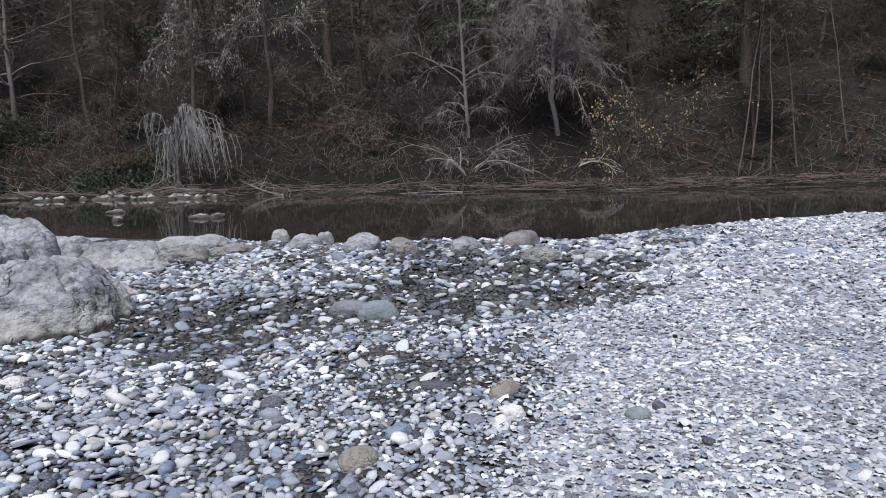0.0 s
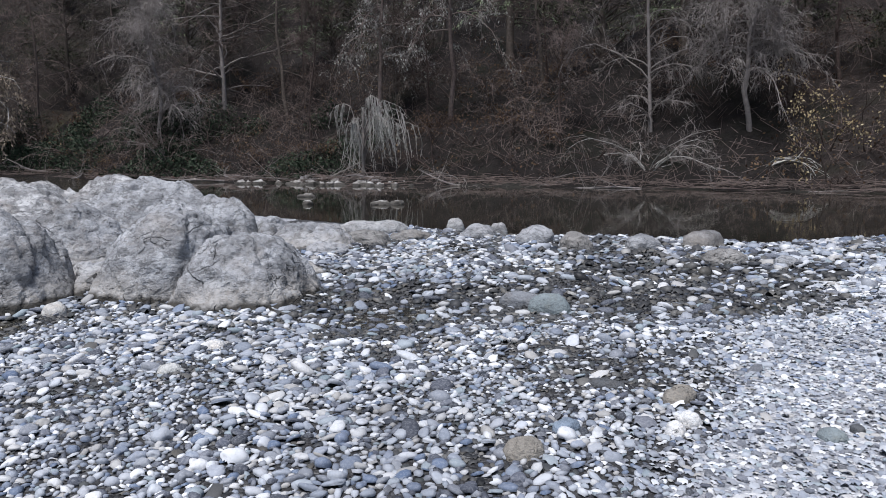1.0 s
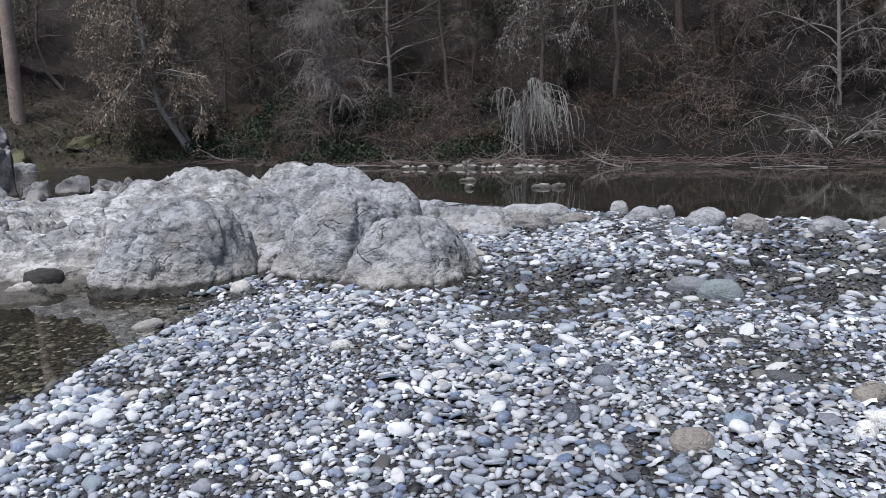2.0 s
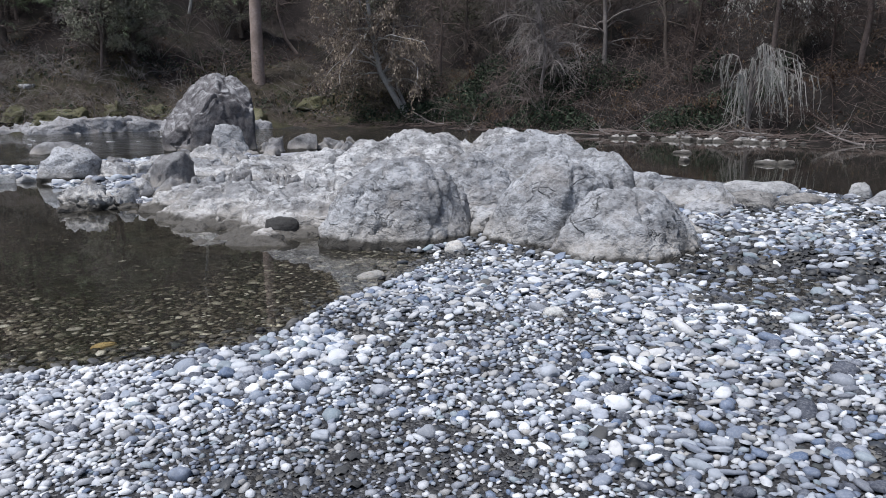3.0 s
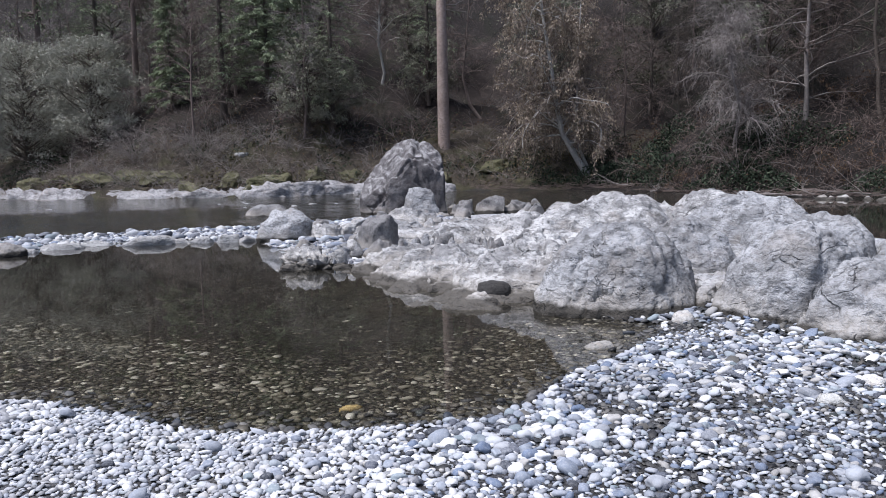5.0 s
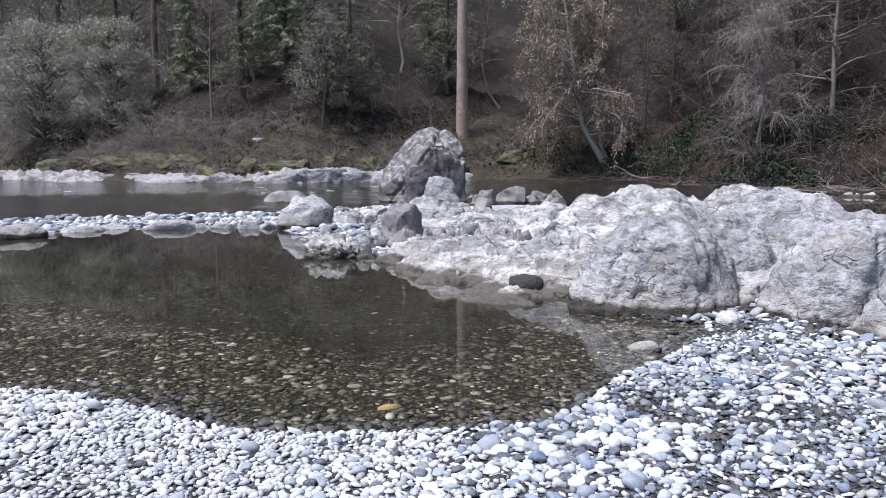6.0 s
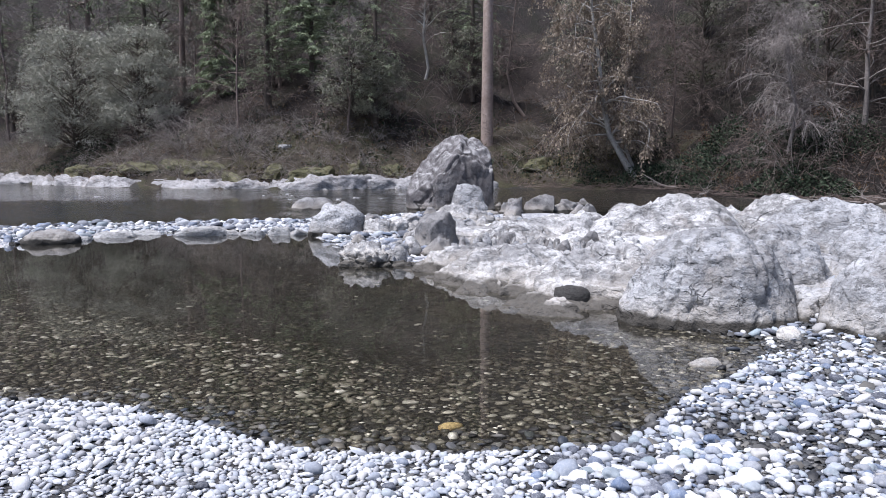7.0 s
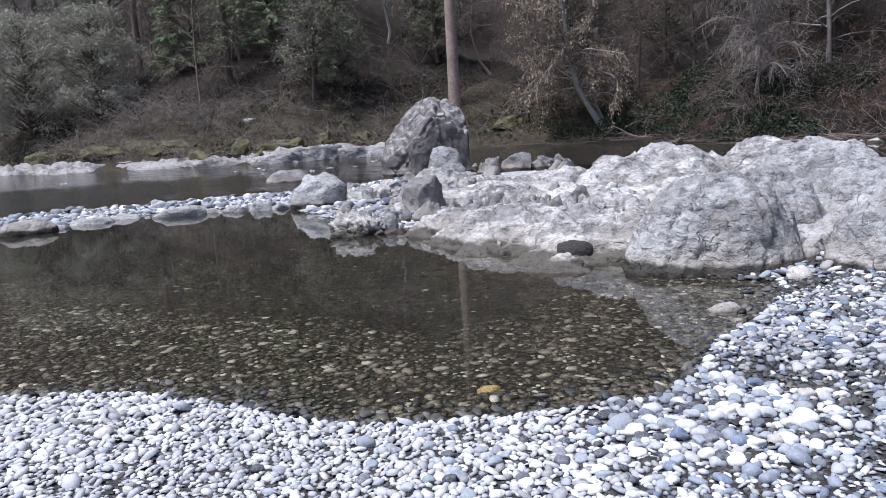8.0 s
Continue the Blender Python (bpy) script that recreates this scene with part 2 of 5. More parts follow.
ROCK_MID = rock_mat("mid_grey_bedrock", (0.23, 0.235, 0.245), (0.075, 0.077, 0.081), (0.4, 0.405, 0.415), 1.0, 0.6, wetline=False)
ROCK_PALE = rock_mat("pale_bedrock", (0.215, 0.215, 0.218), (0.065, 0.064, 0.063), (0.56, 0.56, 0.56), 0.8, 0.85, soaked=(0.09, 0.083, 0.073))
ROCK_BARE = rock_mat("pale_river_stone", (0.3, 0.3, 0.3), (0.12, 0.12, 0.12), (0.5, 0.5, 0.49), 1.5, wetline=False)
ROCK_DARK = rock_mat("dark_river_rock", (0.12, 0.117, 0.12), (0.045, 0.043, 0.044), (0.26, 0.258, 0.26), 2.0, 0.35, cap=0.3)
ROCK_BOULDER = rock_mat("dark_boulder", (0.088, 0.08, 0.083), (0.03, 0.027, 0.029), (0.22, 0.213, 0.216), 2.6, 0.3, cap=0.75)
ROCK_BLACK = rock_mat("black_river_stone", (0.05, 0.048, 0.046), (0.02, 0.019, 0.018), (0.1, 0.098, 0.095), 4.0, 0.2, wetline=False)
ROCK_BROWN = rock_mat("brown_boulder", (0.19, 0.183, 0.174), (0.07, 0.066, 0.062), (0.36, 0.35, 0.335), wetline=False)
ROCK_LEDGE = rock_mat("bleached_ledge", (0.28, 0.275, 0.28), (0.1, 0.098, 0.1), (0.45, 0.445, 0.45), 0.5)
ROCK_MOSS = rock_mat("mossy_rock", (0.085, 0.083, 0.04), (0.045, 0.04, 0.027), (0.17, 0.16, 0.1), 0.6)
WATER = water_mat()
BARK_GREY = bark_mat("grey_bark", (0.22, 0.195, 0.18), (0.42, 0.38, 0.355))
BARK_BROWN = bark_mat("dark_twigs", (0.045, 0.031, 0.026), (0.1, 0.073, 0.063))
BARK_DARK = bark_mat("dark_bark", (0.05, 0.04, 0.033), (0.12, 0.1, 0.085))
BARK_PALE = bark_mat("lichened_bark", (0.27, 0.26, 0.24), (0.52, 0.5, 0.47))
BARK_TRUNK = bark_mat("conifer_bark", (0.27, 0.205, 0.176), (0.46, 0.37, 0.325), 5.0)
BARK_TWIG = bark_mat("brown_twigs", (0.11, 0.084, 0.074), (0.225, 0.178, 0.158))
BARK_LICHEN = bark_mat("lichen_twigs", (0.17, 0.15, 0.14), (0.31, 0.28, 0.262))
LEAF_OLIVE = leaf_mat("grey_green_leaves", (0.14, 0.142, 0.105), (0.21, 0.21, 0.16), (0.29, 0.286, 0.226))
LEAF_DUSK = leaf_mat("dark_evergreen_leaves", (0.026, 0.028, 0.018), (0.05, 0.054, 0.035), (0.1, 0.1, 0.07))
LEAF_CONIFER = leaf_mat("conifer_needles", (0.12, 0.148, 0.09), (0.22, 0.262, 0.162), (0.32, 0.36, 0.245))
LEAF_WILLOW = leaf_mat("willow_leaves", (0.25, 0.25, 0.208), (0.34, 0.336, 0.282), (0.43, 0.423, 0.36))
LEAF_IVY = leaf_mat("ivy_leaves", (0.018, 0.028, 0.018), (0.04, 0.056, 0.036), (0.09, 0.108, 0.075))
LEAF_DRY = leaf_mat("withered_leaves", (0.06, 0.036, 0.024), (0.115, 0.076, 0.05), (0.2, 0.14, 0.085))
LEAF_CATKIN = leaf_mat("catkins", (0.2, 0.162, 0.122), (0.32, 0.265, 0.205), (0.46, 0.39, 0.305))
LEAF_STRAW_SUNLIT = leaf_mat("sunlit_straw_leaves", (0.2, 0.15, 0.08), (0.36, 0.29, 0.17), (0.5, 0.43, 0.28))
LEAF_LICHEN = leaf_mat("lichen_tufts", (0.20, 0.20, 0.18), (0.32, 0.32, 0.29), (0.46, 0.46, 0.42))
LEAF_GRASS = leaf_mat("withered_grass", (0.07, 0.062, 0.03), (0.13, 0.112, 0.065), (0.2, 0.175, 0.11))


# ---------------------------------------------------------------- mesh helpers
rng = np.random.default_rng(7)
TABLE = rng.random((64, 64, 64))


def value_noise(p):
    """Smooth noise, -1 to 1, at the rows of p."""
    p = np.asarray(p, float)
    i = np.floor(p).astype(int)
    f = p - i
    f = f * f * (3 - 2 * f)
    out = 0.0
    for dx in (0, 1):
        for dy in (0, 1):
            for dz in (0, 1):
                w = (f[:, 0] if dx else 1 - f[:, 0]) * (f[:, 1] if dy else 1 - f[:, 1]) * (f[:, 2] if dz else 1 - f[:, 2])
                out = out + w * TABLE[(i[:, 0] + dx) % 64, (i[:, 1] + dy) % 64, (i[:, 2] + dz) % 64]
    return out * 2 - 1


def fbm(p, octaves=5, gain=0.5):
    total, amp = 0.0, 1.0
    for k in range(octaves):
        total = total + amp * value_noise(np.asarray(p) * 2.03 ** k + 17.3 * k)
        amp *= gain
    return total


def raw_mesh(name, verts, faces, mat, smooth=True, marks=None):
    """A mesh from arrays of vertices and of equal-sized faces."""
    me = bpy.data.meshes.new(name)
    verts, faces = np.asarray(verts, np.float32), np.asarray(faces, np.int32)
    k = faces.shape[1]
    me.vertices.add(len(verts))
    me.vertices.foreach_set("co", verts.ravel())
    me.loops.add(faces.size)
    me.loops.foreach_set("vertex_index", faces.ravel())
    me.polygons.add(len(faces))
    me.polygons.foreach_set("loop_start", np.arange(0, faces.size, k, dtype=np.int32))
    me.polygons.foreach_set("loop_total", np.full(len(faces), k, dtype=np.int32))
    me.polygons.foreach_set("use_smooth", np.full(len(faces), smooth))
    for m in (mat if isinstance(mat, (list, tuple)) else [mat]):
        me.materials.append(m)
    if marks is not None:
        me.polygons.foreach_set("material_index", np.asarray(marks, np.int32))
    me.update(calc_edges=True)
    return me


def tube_mesh(name, pts, radii, sides, mat):
    """One bent round stem through the points."""
    pts, radii = np.asarray(pts, float), np.asarray(radii, float)
    d = np.gradient(pts, axis=0)
    d /= np.linalg.norm(d, axis=1, keepdims=True)
    u = np.cross(d, [0.31, 0.95, 0.05])
    u /= np.linalg.norm(u, axis=1, keepdims=True)
    w = np.cross(d, u)
    t = np.arange(sides) * 2 * math.pi / sides
    v = pts[:, None] + radii[:, None, None] * (u[:, None] * np.cos(t)[None, :, None] + w[:, None] * np.sin(t)[None, :, None])
    k = np.arange(sides)
    f = np.stack([k, (k + 1) % sides, (k + 1) % sides + sides, k + sides], -1)
    f = (f[None] + (np.arange(len(pts) - 1) * sides)[:, None, None]).reshape(-1, 4)
    return raw_mesh(name, v.reshape(-1, 3), f, mat)


def empty(name, at=(0, 0, 0)):
    ob = new(name)
    ob.location = at
    ob.empty_display_size = 0.2
    return ob


def part_of(parent, name, me, label=""):
    ob = new(name, me)
    ob.parent = parent
    return tagged(ob, label)


def ico(sub):
    bm = bmesh.new()
    bmesh.ops.create_icosphere(bm, subdivisions=sub, radius=1.0)
    v = np.array([p.co[:] for p in bm.verts])
    f = np.array([[q.index for q in p.verts] for p in bm.faces])
    bm.free()
    return v, f


ICO = {k: ico(k) for k in (1, 2, 3, 4, 5, 6)}


# ---------------------------------------------------------------- the lie of the land
# first three corners lie unseen, added to keep sky out of the pool's reflection
FAR_BANK = [(-105, -400), (-118, -70), (-106, -20), (-80, -2), (-61, 5.6), (-54, 12.3), (-48.5, 17), (-48, 24), (-46, 31), (-38.6, 36.5), (-29.5, 35), (-24.8, 36.6),
            (-13.4, 34), (-1.6, 32), (9, 28.6), (15, 28.8), (40, 24), (120, 6), (400, -60)]
BAR_EDGE = [(400, -90), (120, -14), (40, 12), (20, 17.5), (8.3, 16.7), (5.4, 15.8), (3.46, 14.9), (2.2, 14), (1.1, 13.4), (-0.9, 14), (-3, 13.8),
            (-4.84, 14.6), (-9.1, 16.4), (-13, 18.3), (-19, 18.6), (-24, 17), (-25.5, 12), (-24.3, 7.9), (-25, 4.2), (-25.3, 1.0), (-25, -3),
            (-27, -14), (-52, -60), (-70, -400)]
RIVER = FAR_BANK + BAR_EDGE
POOL = [(-7.57, -0.4), (-9.5, -2.4), (-14, -5.4), (-19, -5.4), (-20, -2.5), (-19.7, -0.6), (-21.2, 1.1), (-21.6, 3.1), (-21.3, 4.4), (-20.3, 6.1),
        (-17, 5.7), (-14.2, 5.4), (-12.7, 5.8), (-11.6, 6.2), (-10.5, 6.2), (-9.6, 6.2), (-8.7, 6.2), (-8.1, 6.2), (-7.6, 6.1), (-6.85, 5.7), (-6.2, 5.9),
        (-5.9, 5.5), (-5.48, 4.6), (-5.4, 4.1), (-5.2, 3.53), (-4.95, 3.17), (-4.85, 2.76), (-5.0, 2.32), (-5.21, 1.87), (-5.36, 1.59), (-5.62, 1.21),
        (-5.9, 0.99), (-6.36, 0.76), (-6.75, 0.52), (-7.25, 0.11)]
CHANNEL = [(-3.0, 6.75), (-2.3, 7.4), (-1.0, 7.6), (0.3, 8.6), (0.2, 9.6), (-1.2, 9.9)]


def to_line(x, y, line, closed=False):
    """Distance from the points to a line of corners."""
    best = np.full(np.shape(x), 1e9)
    pairs = list(zip(line, line[1:] + line[:1] if closed else line[1:]))
    for (ax, ay), (bx, by) in pairs:
        dx, dy = bx - ax, by - ay
        k = np.clip(((x - ax) * dx + (y - ay) * dy) / (dx * dx + dy * dy), 0, 1)
        best = np.minimum(best, np.hypot(x - ax - k * dx, y - ay - k * dy))
    return best


def inside(x, y, poly):
    res = np.zeros(np.shape(x), bool)
    for (ax, ay), (bx, by) in zip(poly, poly[1:] + poly[:1]):
        if ay != by:
            res ^= ((ay > y) != (by > y)) & (x < (bx - ax) * (y - ay) / (by - ay) + ax)
    return res


def smooth01(v):
    v = np.clip(v, 0, 1)
    return v * v * (3 - 2 * v)


def river_level(x, y):
    """The pool and the calm reach lie at 0; past the boulder the river comes down a riffle."""
    return 0.3 * smooth01((-24.5 - np.asarray(x, float)) / 14)


HILL = FAR_BANK + [(400, 900), (-900, 900), (-900, -400)]


def ground_z(x, y):
    x, y = np.asarray(x, float), np.asarray(y, float)
    wob = value_noise(np.stack([x * 1.3, y * 1.3, x * 0 + 3], -1)) * 0.18
    flat = np.stack([x, y, x * 0], -1)
    in_pool, in_river, on_hill = inside(x, y, POOL), inside(x, y, RIVER), inside(x, y, HILL)
    d_pool, d_bar, d_far = to_line(x, y, POOL, True), to_line(x, y, BAR_EDGE), to_line(x, y, FAR_BANK)
    shore = np.minimum(d_pool, d_bar)
    s = np.clip(shore + wob * np.clip(shore, 0, 1), 0, None)
    # the gravel bar, with low swells
    crown = 0.075 + 0.012 * np.clip(x + 4, 0, 12) + 0.02 * np.clip(1.5 - y, 0, 6)
    bar = 0.012 + crown * (1 - np.exp(-s / 0.9)) + 0.025 * value_noise(flat * 0.7 + 5) * np.clip(s, 0, 1)
    bar = np.where(x < -20, np.minimum(bar, 0.02 + 0.22 * (1 - np.exp(-s / 0.8))), bar)
    ch = to_line(x, y, CHANNEL)
    bar = bar - 0.112 * np.exp(-(ch / 0.85) ** 2)
    pool = -(0.015 + 0.12 * np.clip(d_pool, 0, 1.6) + 0.6 * smooth01((d_pool - 1.6) / 1.8)) + 0.05 * value_noise(flat * 0.8) * np.clip(d_pool, 0, 1)
    d_riv = np.minimum(d_bar, d_far)
    river = river_level(x, y) - (0.02 + 0.16 * np.clip(d_riv, 0, 5))
    lumps = fbm(flat * 0.12, 4)
    rise = np.clip(d_far, 0, 1.2) * 0.3 + np.clip(d_far - 1.2, 0, 130) * 0.62
    hill = river_level(x, y) + rise + lumps * np.clip(d_far * 0.12, 0, 3.0) + 0.15 * fbm(flat * 0.9, 3) * np.clip(d_far, 0, 1)
    return np.where(on_hill, hill, np.where(in_pool, pool, np.where(in_river, river, bar)))


def lines_along(lo, hi, step, reach, grow=1.13):
    inner = list(np.arange(lo, hi + 1e-6, step))
    up, down, s = [hi], [lo], step
    while up[-1] < reach:
        s *= grow
        up.append(up[-1] + s)
        down.append(down[-1] - s)
    return np.array(down[:0:-1] + inner + up[1:])


def sheet(name, xs, ys, zfun, mat, marks=None, keep=None):
    gx, gy = np.meshgrid(xs, ys)
    v = np.stack([gx.ravel(), gy.ravel(), zfun(gx.ravel(), gy.ravel())], -1)
    nx = len(xs)
    i = (np.arange(len(ys) - 1)[:, None] * nx + np.arange(nx - 1)[None]).ravel()
    f = np.stack([i, i + 1, i + 1 + nx, i + nx], -1)
    mid = v[f].mean(1)
    if keep is not None:
        f = f[keep(mid)]
        mid = v[f].mean(1)
    return raw_mesh(name, v, f, mat, True, marks(mid) if marks else None)


def ground_marks(mid):
    x, y = mid[:, 0], mid[:, 1]
    wet = (inside(x, y, POOL) | inside(x, y, RIVER))
    cobbled = (x > -8.4) & (y > -1.6) & (x < np.interp(y, [0, 3.4, 4.8, 6.6, 9.5, 11.4, 16], [0.8, -0.3, 0.0, 0.3, 1.7, 3.5, 5.7]))
    turf = (x < -40.5) & (to_line(x, y, FAR_BANK) < 7.5 + 2 * value_noise(np.stack([x * 0.3, y * 0.3, x * 0], -1)))
    # the darker floor carries the slope's shade, and stands for canopy high up
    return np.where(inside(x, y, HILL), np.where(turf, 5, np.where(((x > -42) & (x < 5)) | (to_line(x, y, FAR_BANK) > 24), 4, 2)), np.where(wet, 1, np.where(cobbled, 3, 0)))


XS, YS = lines_along(-11, 5, 0.15, 420, 1.09), lines_along(-2, 15, 0.15, 420, 1.09)
ground = tagged(new("ground", sheet("ground", XS, YS, ground_z, [GRAVEL, BED, LITTER, SILT, LITTER_SHADED, TURF], ground_marks)),
                "pale grey gravel bar running under water to a wooded slope", "ground", kind="structure")
WXS, WYS = lines_along(-45, 12, 0.6, 300, 1.2), lines_along(-8, 40, 0.6, 250, 1.2)
water = tagged(new("water", sheet("water", WXS, WYS, river_level, WATER, None, lambda p: ground_z(p[:, 0], p[:, 1]) < river_level(p[:, 0], p[:, 1]) + 0.5)),
               "dark clear river water, still in the pool and rippled upstream", "water", kind="structure")
water.visible_shadow = False


# ---------------------------------------------------------------- rocks
def blocks(p, size, seed):
    """Broken rock: each cell of a jittered lattice is a plane at its own tilt, with a groove where two cells meet."""
    q = p / size
    base = np.floor(q).astype(int)
    near = np.full(len(q), 9.0)
    second = near.copy()
    lift = np.zeros(len(q))
    for dx in (-1, 0, 1):
        for dy in (-1, 0, 1):
            for dz in (-1, 0, 1):
                c = base + (dx, dy, dz)
                h = [TABLE[(c[:, 0] + a + seed) % 64, (c[:, 1] + b) % 64, (c[:, 2] + a * b) % 64] for a, b in ((0, 0), (7, 3), (5, 11), (13, 17), (23, 2), (31, 29))]
                off = q - c - 0.15 - 0.7 * np.column_stack(h[:3])
                d = np.linalg.norm(off, axis=1)
                nearer = d < near
                second = np.where(nearer, near, np.minimum(second, d))
                tilt = (h[3] - 0.5) * off[:, 0] + (h[4] - 0.5) * off[:, 1] + (h[5] - 0.5) * off[:, 2]
                lift = np.where(nearer, 0.9 * tilt + 0.35 * (h[5] - 0.5), lift)
                near = np.minimum(near, d)
    return size * (lift - 0.22 * np.clip(1 - (second - near) / 0.09, 0, 1))


def lobe_mesh(name, mat, r, height, seed, lump=0.16, square=2.5, sub=4, slope=(0.0, 0.0), flat=1.0, facets=0.0, grain=0.03, strata=0.11, cuts=(), block=0.0):
    """A weathered rock round the origin: r = half-widths along x and y, height above the ground; its foot goes 0.35 below."""
    n, f = ICO[sub]
    rad = (np.abs(n) ** square).sum(1) ** (-1 / square)
    p = n * rad[:, None]
    p[:, 2] = np.sign(p[:, 2]) * np.abs(p[:, 2]) ** flat
    size = np.array([r[0], r[1], height])
    v = p * size
    v[:, 2] += slope[0] * v[:, 0] + slope[1] * v[:, 1]
    q = v / min(r[0], r[1]) * 1.1 + seed * 3.7
    big = fbm(q * 0.9, 3)
    ridge = 1 - np.abs(fbm(q * 1.6 + 9, 4))
    small = fbm(q * 5.0, 4)
    amp = min(r[0], r[1], max(height, 0.3))
    cleft = np.clip(0.16 - np.abs(fbm(q * 0.8 + 41, 3)), 0, 1) / 0.16
    push = lump * amp * big + 0.75 * lump * amp * (ridge - 0.7) + grain * amp * (1 - 1.6 * np.abs(small) + 0.6 * fbm(q * 13.0, 3)) - 0.06 * amp * cleft
    push = push + 0.9 * grain * amp * (0.75 - np.abs(fbm(q * 3.1 + 23, 4)) * 1.5)
    cut_by = np.random.default_rng(seed + 900)
    for _ in range(4):
        d = cut_by.normal(size=3) * (1, 1, 0.35)
        d /= np.linalg.norm(d)
        off = q @ d + 0.25 * fbm(q * 1.3 + 3 * seed, 3) - cut_by.uniform(-0.7, 0.7) - (seed * 3.7) * d.sum()
        push = push - 0.09 * amp * np.clip(1 - np.abs(off) / 0.05, 0, 1)
    dip = np.array((0.35, -0.3, 0.75)) + 0.25 * np.sin(seed * np.array((1.3, 2.1, 0.7)))
    bed = q @ dip * 1.7 + 0.7 * fbm(q * 0.9 + 5, 3)
    push = push + strata * amp * ((bed - np.floor(bed)) ** 2 - 0.35)
    if facets:
        g = np.random.default_rng(seed)
        for _ in range(16):
            d = g.normal(size=3)
            d[2] = abs(d[2])
            d /= np.linalg.norm(d)
            far = (v / size) @ d
            cut = np.clip(far - (1 - facets * g.uniform(0.4, 1.3)), 0, None)
            v = v - (cut[:, None] * d) * size * 0.9
    for cx, cy, cz, lim in cuts:
        d = np.array((cx, cy, cz)) / math.sqrt(cx * cx + cy * cy + cz * cz)
        over = np.clip((v / size) @ d - lim, 0, None)
        v = v - over[:, None] * d * size * 0.93
    if block:
        push = push + block * blocks(v + 0.12 * np.column_stack([fbm(v * 2.0 + k, 2) for k in (3, 41, 83)]), 0.62, seed) + block * blocks(v, 0.23, seed + 5)
    v = v + n * push[:, None]
    v[:, 2] = np.where(v[:, 2] > 0, v[:, 2] * height / v[:, 2].max(), np.maximum(v[:, 2], -0.4))
    return raw_mesh(name, v, f, mat)


def rock(name, label, mat, x, y, r, height, seed, turn=0, base=None, **kw):
    z = float(ground_z([x], [y])[0]) if base is None else base
    ob = new(name, lobe_mesh(name, mat, r, height - z if base is None else height, seed, **kw))
    ob.matrix_world = pose(x, y, z, 0, 0, turn)
    return tagged(ob, label, "rock" if name == "rock" else "boulder")


def bedrock_mesh(name, mat, box, step, domes, seed, terrace=0.0, rough=1.0, joints=5, warp=0.1, cleft=0.17, facets=3):
    """A sheet of bedrock swelling into domes: each is x, y, top, half-widths, turn, squareness, flatness."""
    xs, ys = np.arange(box[0], box[1], step), np.arange(box[2], box[3], step)
    gx, gy = np.meshgrid(xs, ys)
    x, y = gx.ravel(), gy.ravel()
    flat = np.stack([x, y, x * 0 + seed], -1)
    wx, wy = x + warp * fbm(flat * 1.1 + 3, 4), y + warp * fbm(flat * 1.1 + 31, 4)
    h = np.full(len(x), -0.6)
    under = h.copy()
    g = np.random.default_rng(seed)
    for cx, cy, top, (a, b), turn, p, q in domes:
        c, sn = math.cos(radians(turn)), math.sin(radians(turn))
        u, w = ((wx - cx) * c + (wy - cy) * sn) / a, (-(wx - cx) * sn + (wy - cy) * c) / b
        d = (np.abs(u) ** p + np.abs(w) ** p) ** (1 / p)
        k = top * (1 - d ** q)
        for _ in range(facets):
            phi, steep = g.uniform(0, 2 * math.pi), g.uniform(0.6, 1.5)
            k = np.minimum(k, top * (g.uniform(1.0, 1.3) - steep * (u * math.cos(phi) + w * math.sin(phi))))
        k = np.clip(k, -0.6, None)
        under = np.maximum(np.minimum(h, k), under)
        h = np.maximum(h, k)
    # clefts where one dome meets the next
    h = h - cleft * np.clip(1 - (h - under) / 0.16, 0, 1) * (under > -0.1)
    # joints split the rock into blocks that stand a little proud of one another
    for _ in range(joints):
        a = g.uniform(0, math.pi)
        off = (x - g.uniform(*box[:2])) * math.cos(a) + (y - g.uniform(*box[2:])) * math.sin(a) + 0.3 * fbm(flat * 0.8 + 7 * a, 4)
        there = smooth01(value_noise(flat * 0.9 + 13 * a) * 2.5 + 0.5)
        h = h + there * (0.035 * np.tanh(off / 0.03) - 0.075 * np.clip(1 - np.abs(off) / 0.028, 0, 1)) * rough
    if terrace:
        dip = 0.22 * x - 0.1 * y + 0.12 * fbm(flat * 0.8 + 50, 3)
        t = (h + dip) / terrace
        f = t - np.floor(t)
        h = (np.floor(t) + smooth01((f - 0.4) / 0.3)) * terrace * 0.8 + (h + dip) * 0.2 - dip
    z = h.reshape(gx.shape)
    dzx, dzy = np.gradient(z, step, axis=1), np.gradient(z, step, axis=0)
    n = np.stack([-dzx.ravel(), -dzy.ravel(), np.ones(len(x))], -1)
    n /= np.linalg.norm(n, axis=1, keepdims=True)
    v = np.column_stack([x, y, h])
    tilt = v @ np.array([[0.9, 0.2, 0.5], [-0.3, 1.0, 0.4], [0.2, -0.5, 1.0]])
    bent = tilt + 0.09 * np.column_stack([fbm(tilt * 3.0 + k, 3) for k in (3, 41, 83)])
    push = 0.03 * fbm(tilt * 1.7 + seed, 3) + 0.03 * np.abs(fbm(tilt * 2.6 + 19, 4)) + 0.016 * fbm(tilt * 15.0 + 2, 2) - 0.02 * np.clip(0.25 - np.abs(fbm(tilt * 4.5 + 61, 3)), 0, 1) / 0.25
    push = push + 0.17 * blocks(bent, 0.6, seed) + 0.13 * blocks(bent + 0.3, 0.21, seed + 9)
    push = push - 0.05 * np.clip(0.06 - np.abs(fbm(tilt * 1.3 + 77, 4)), 0, 1) / 0.06
    v = v + n * (push * rough)[:, None]
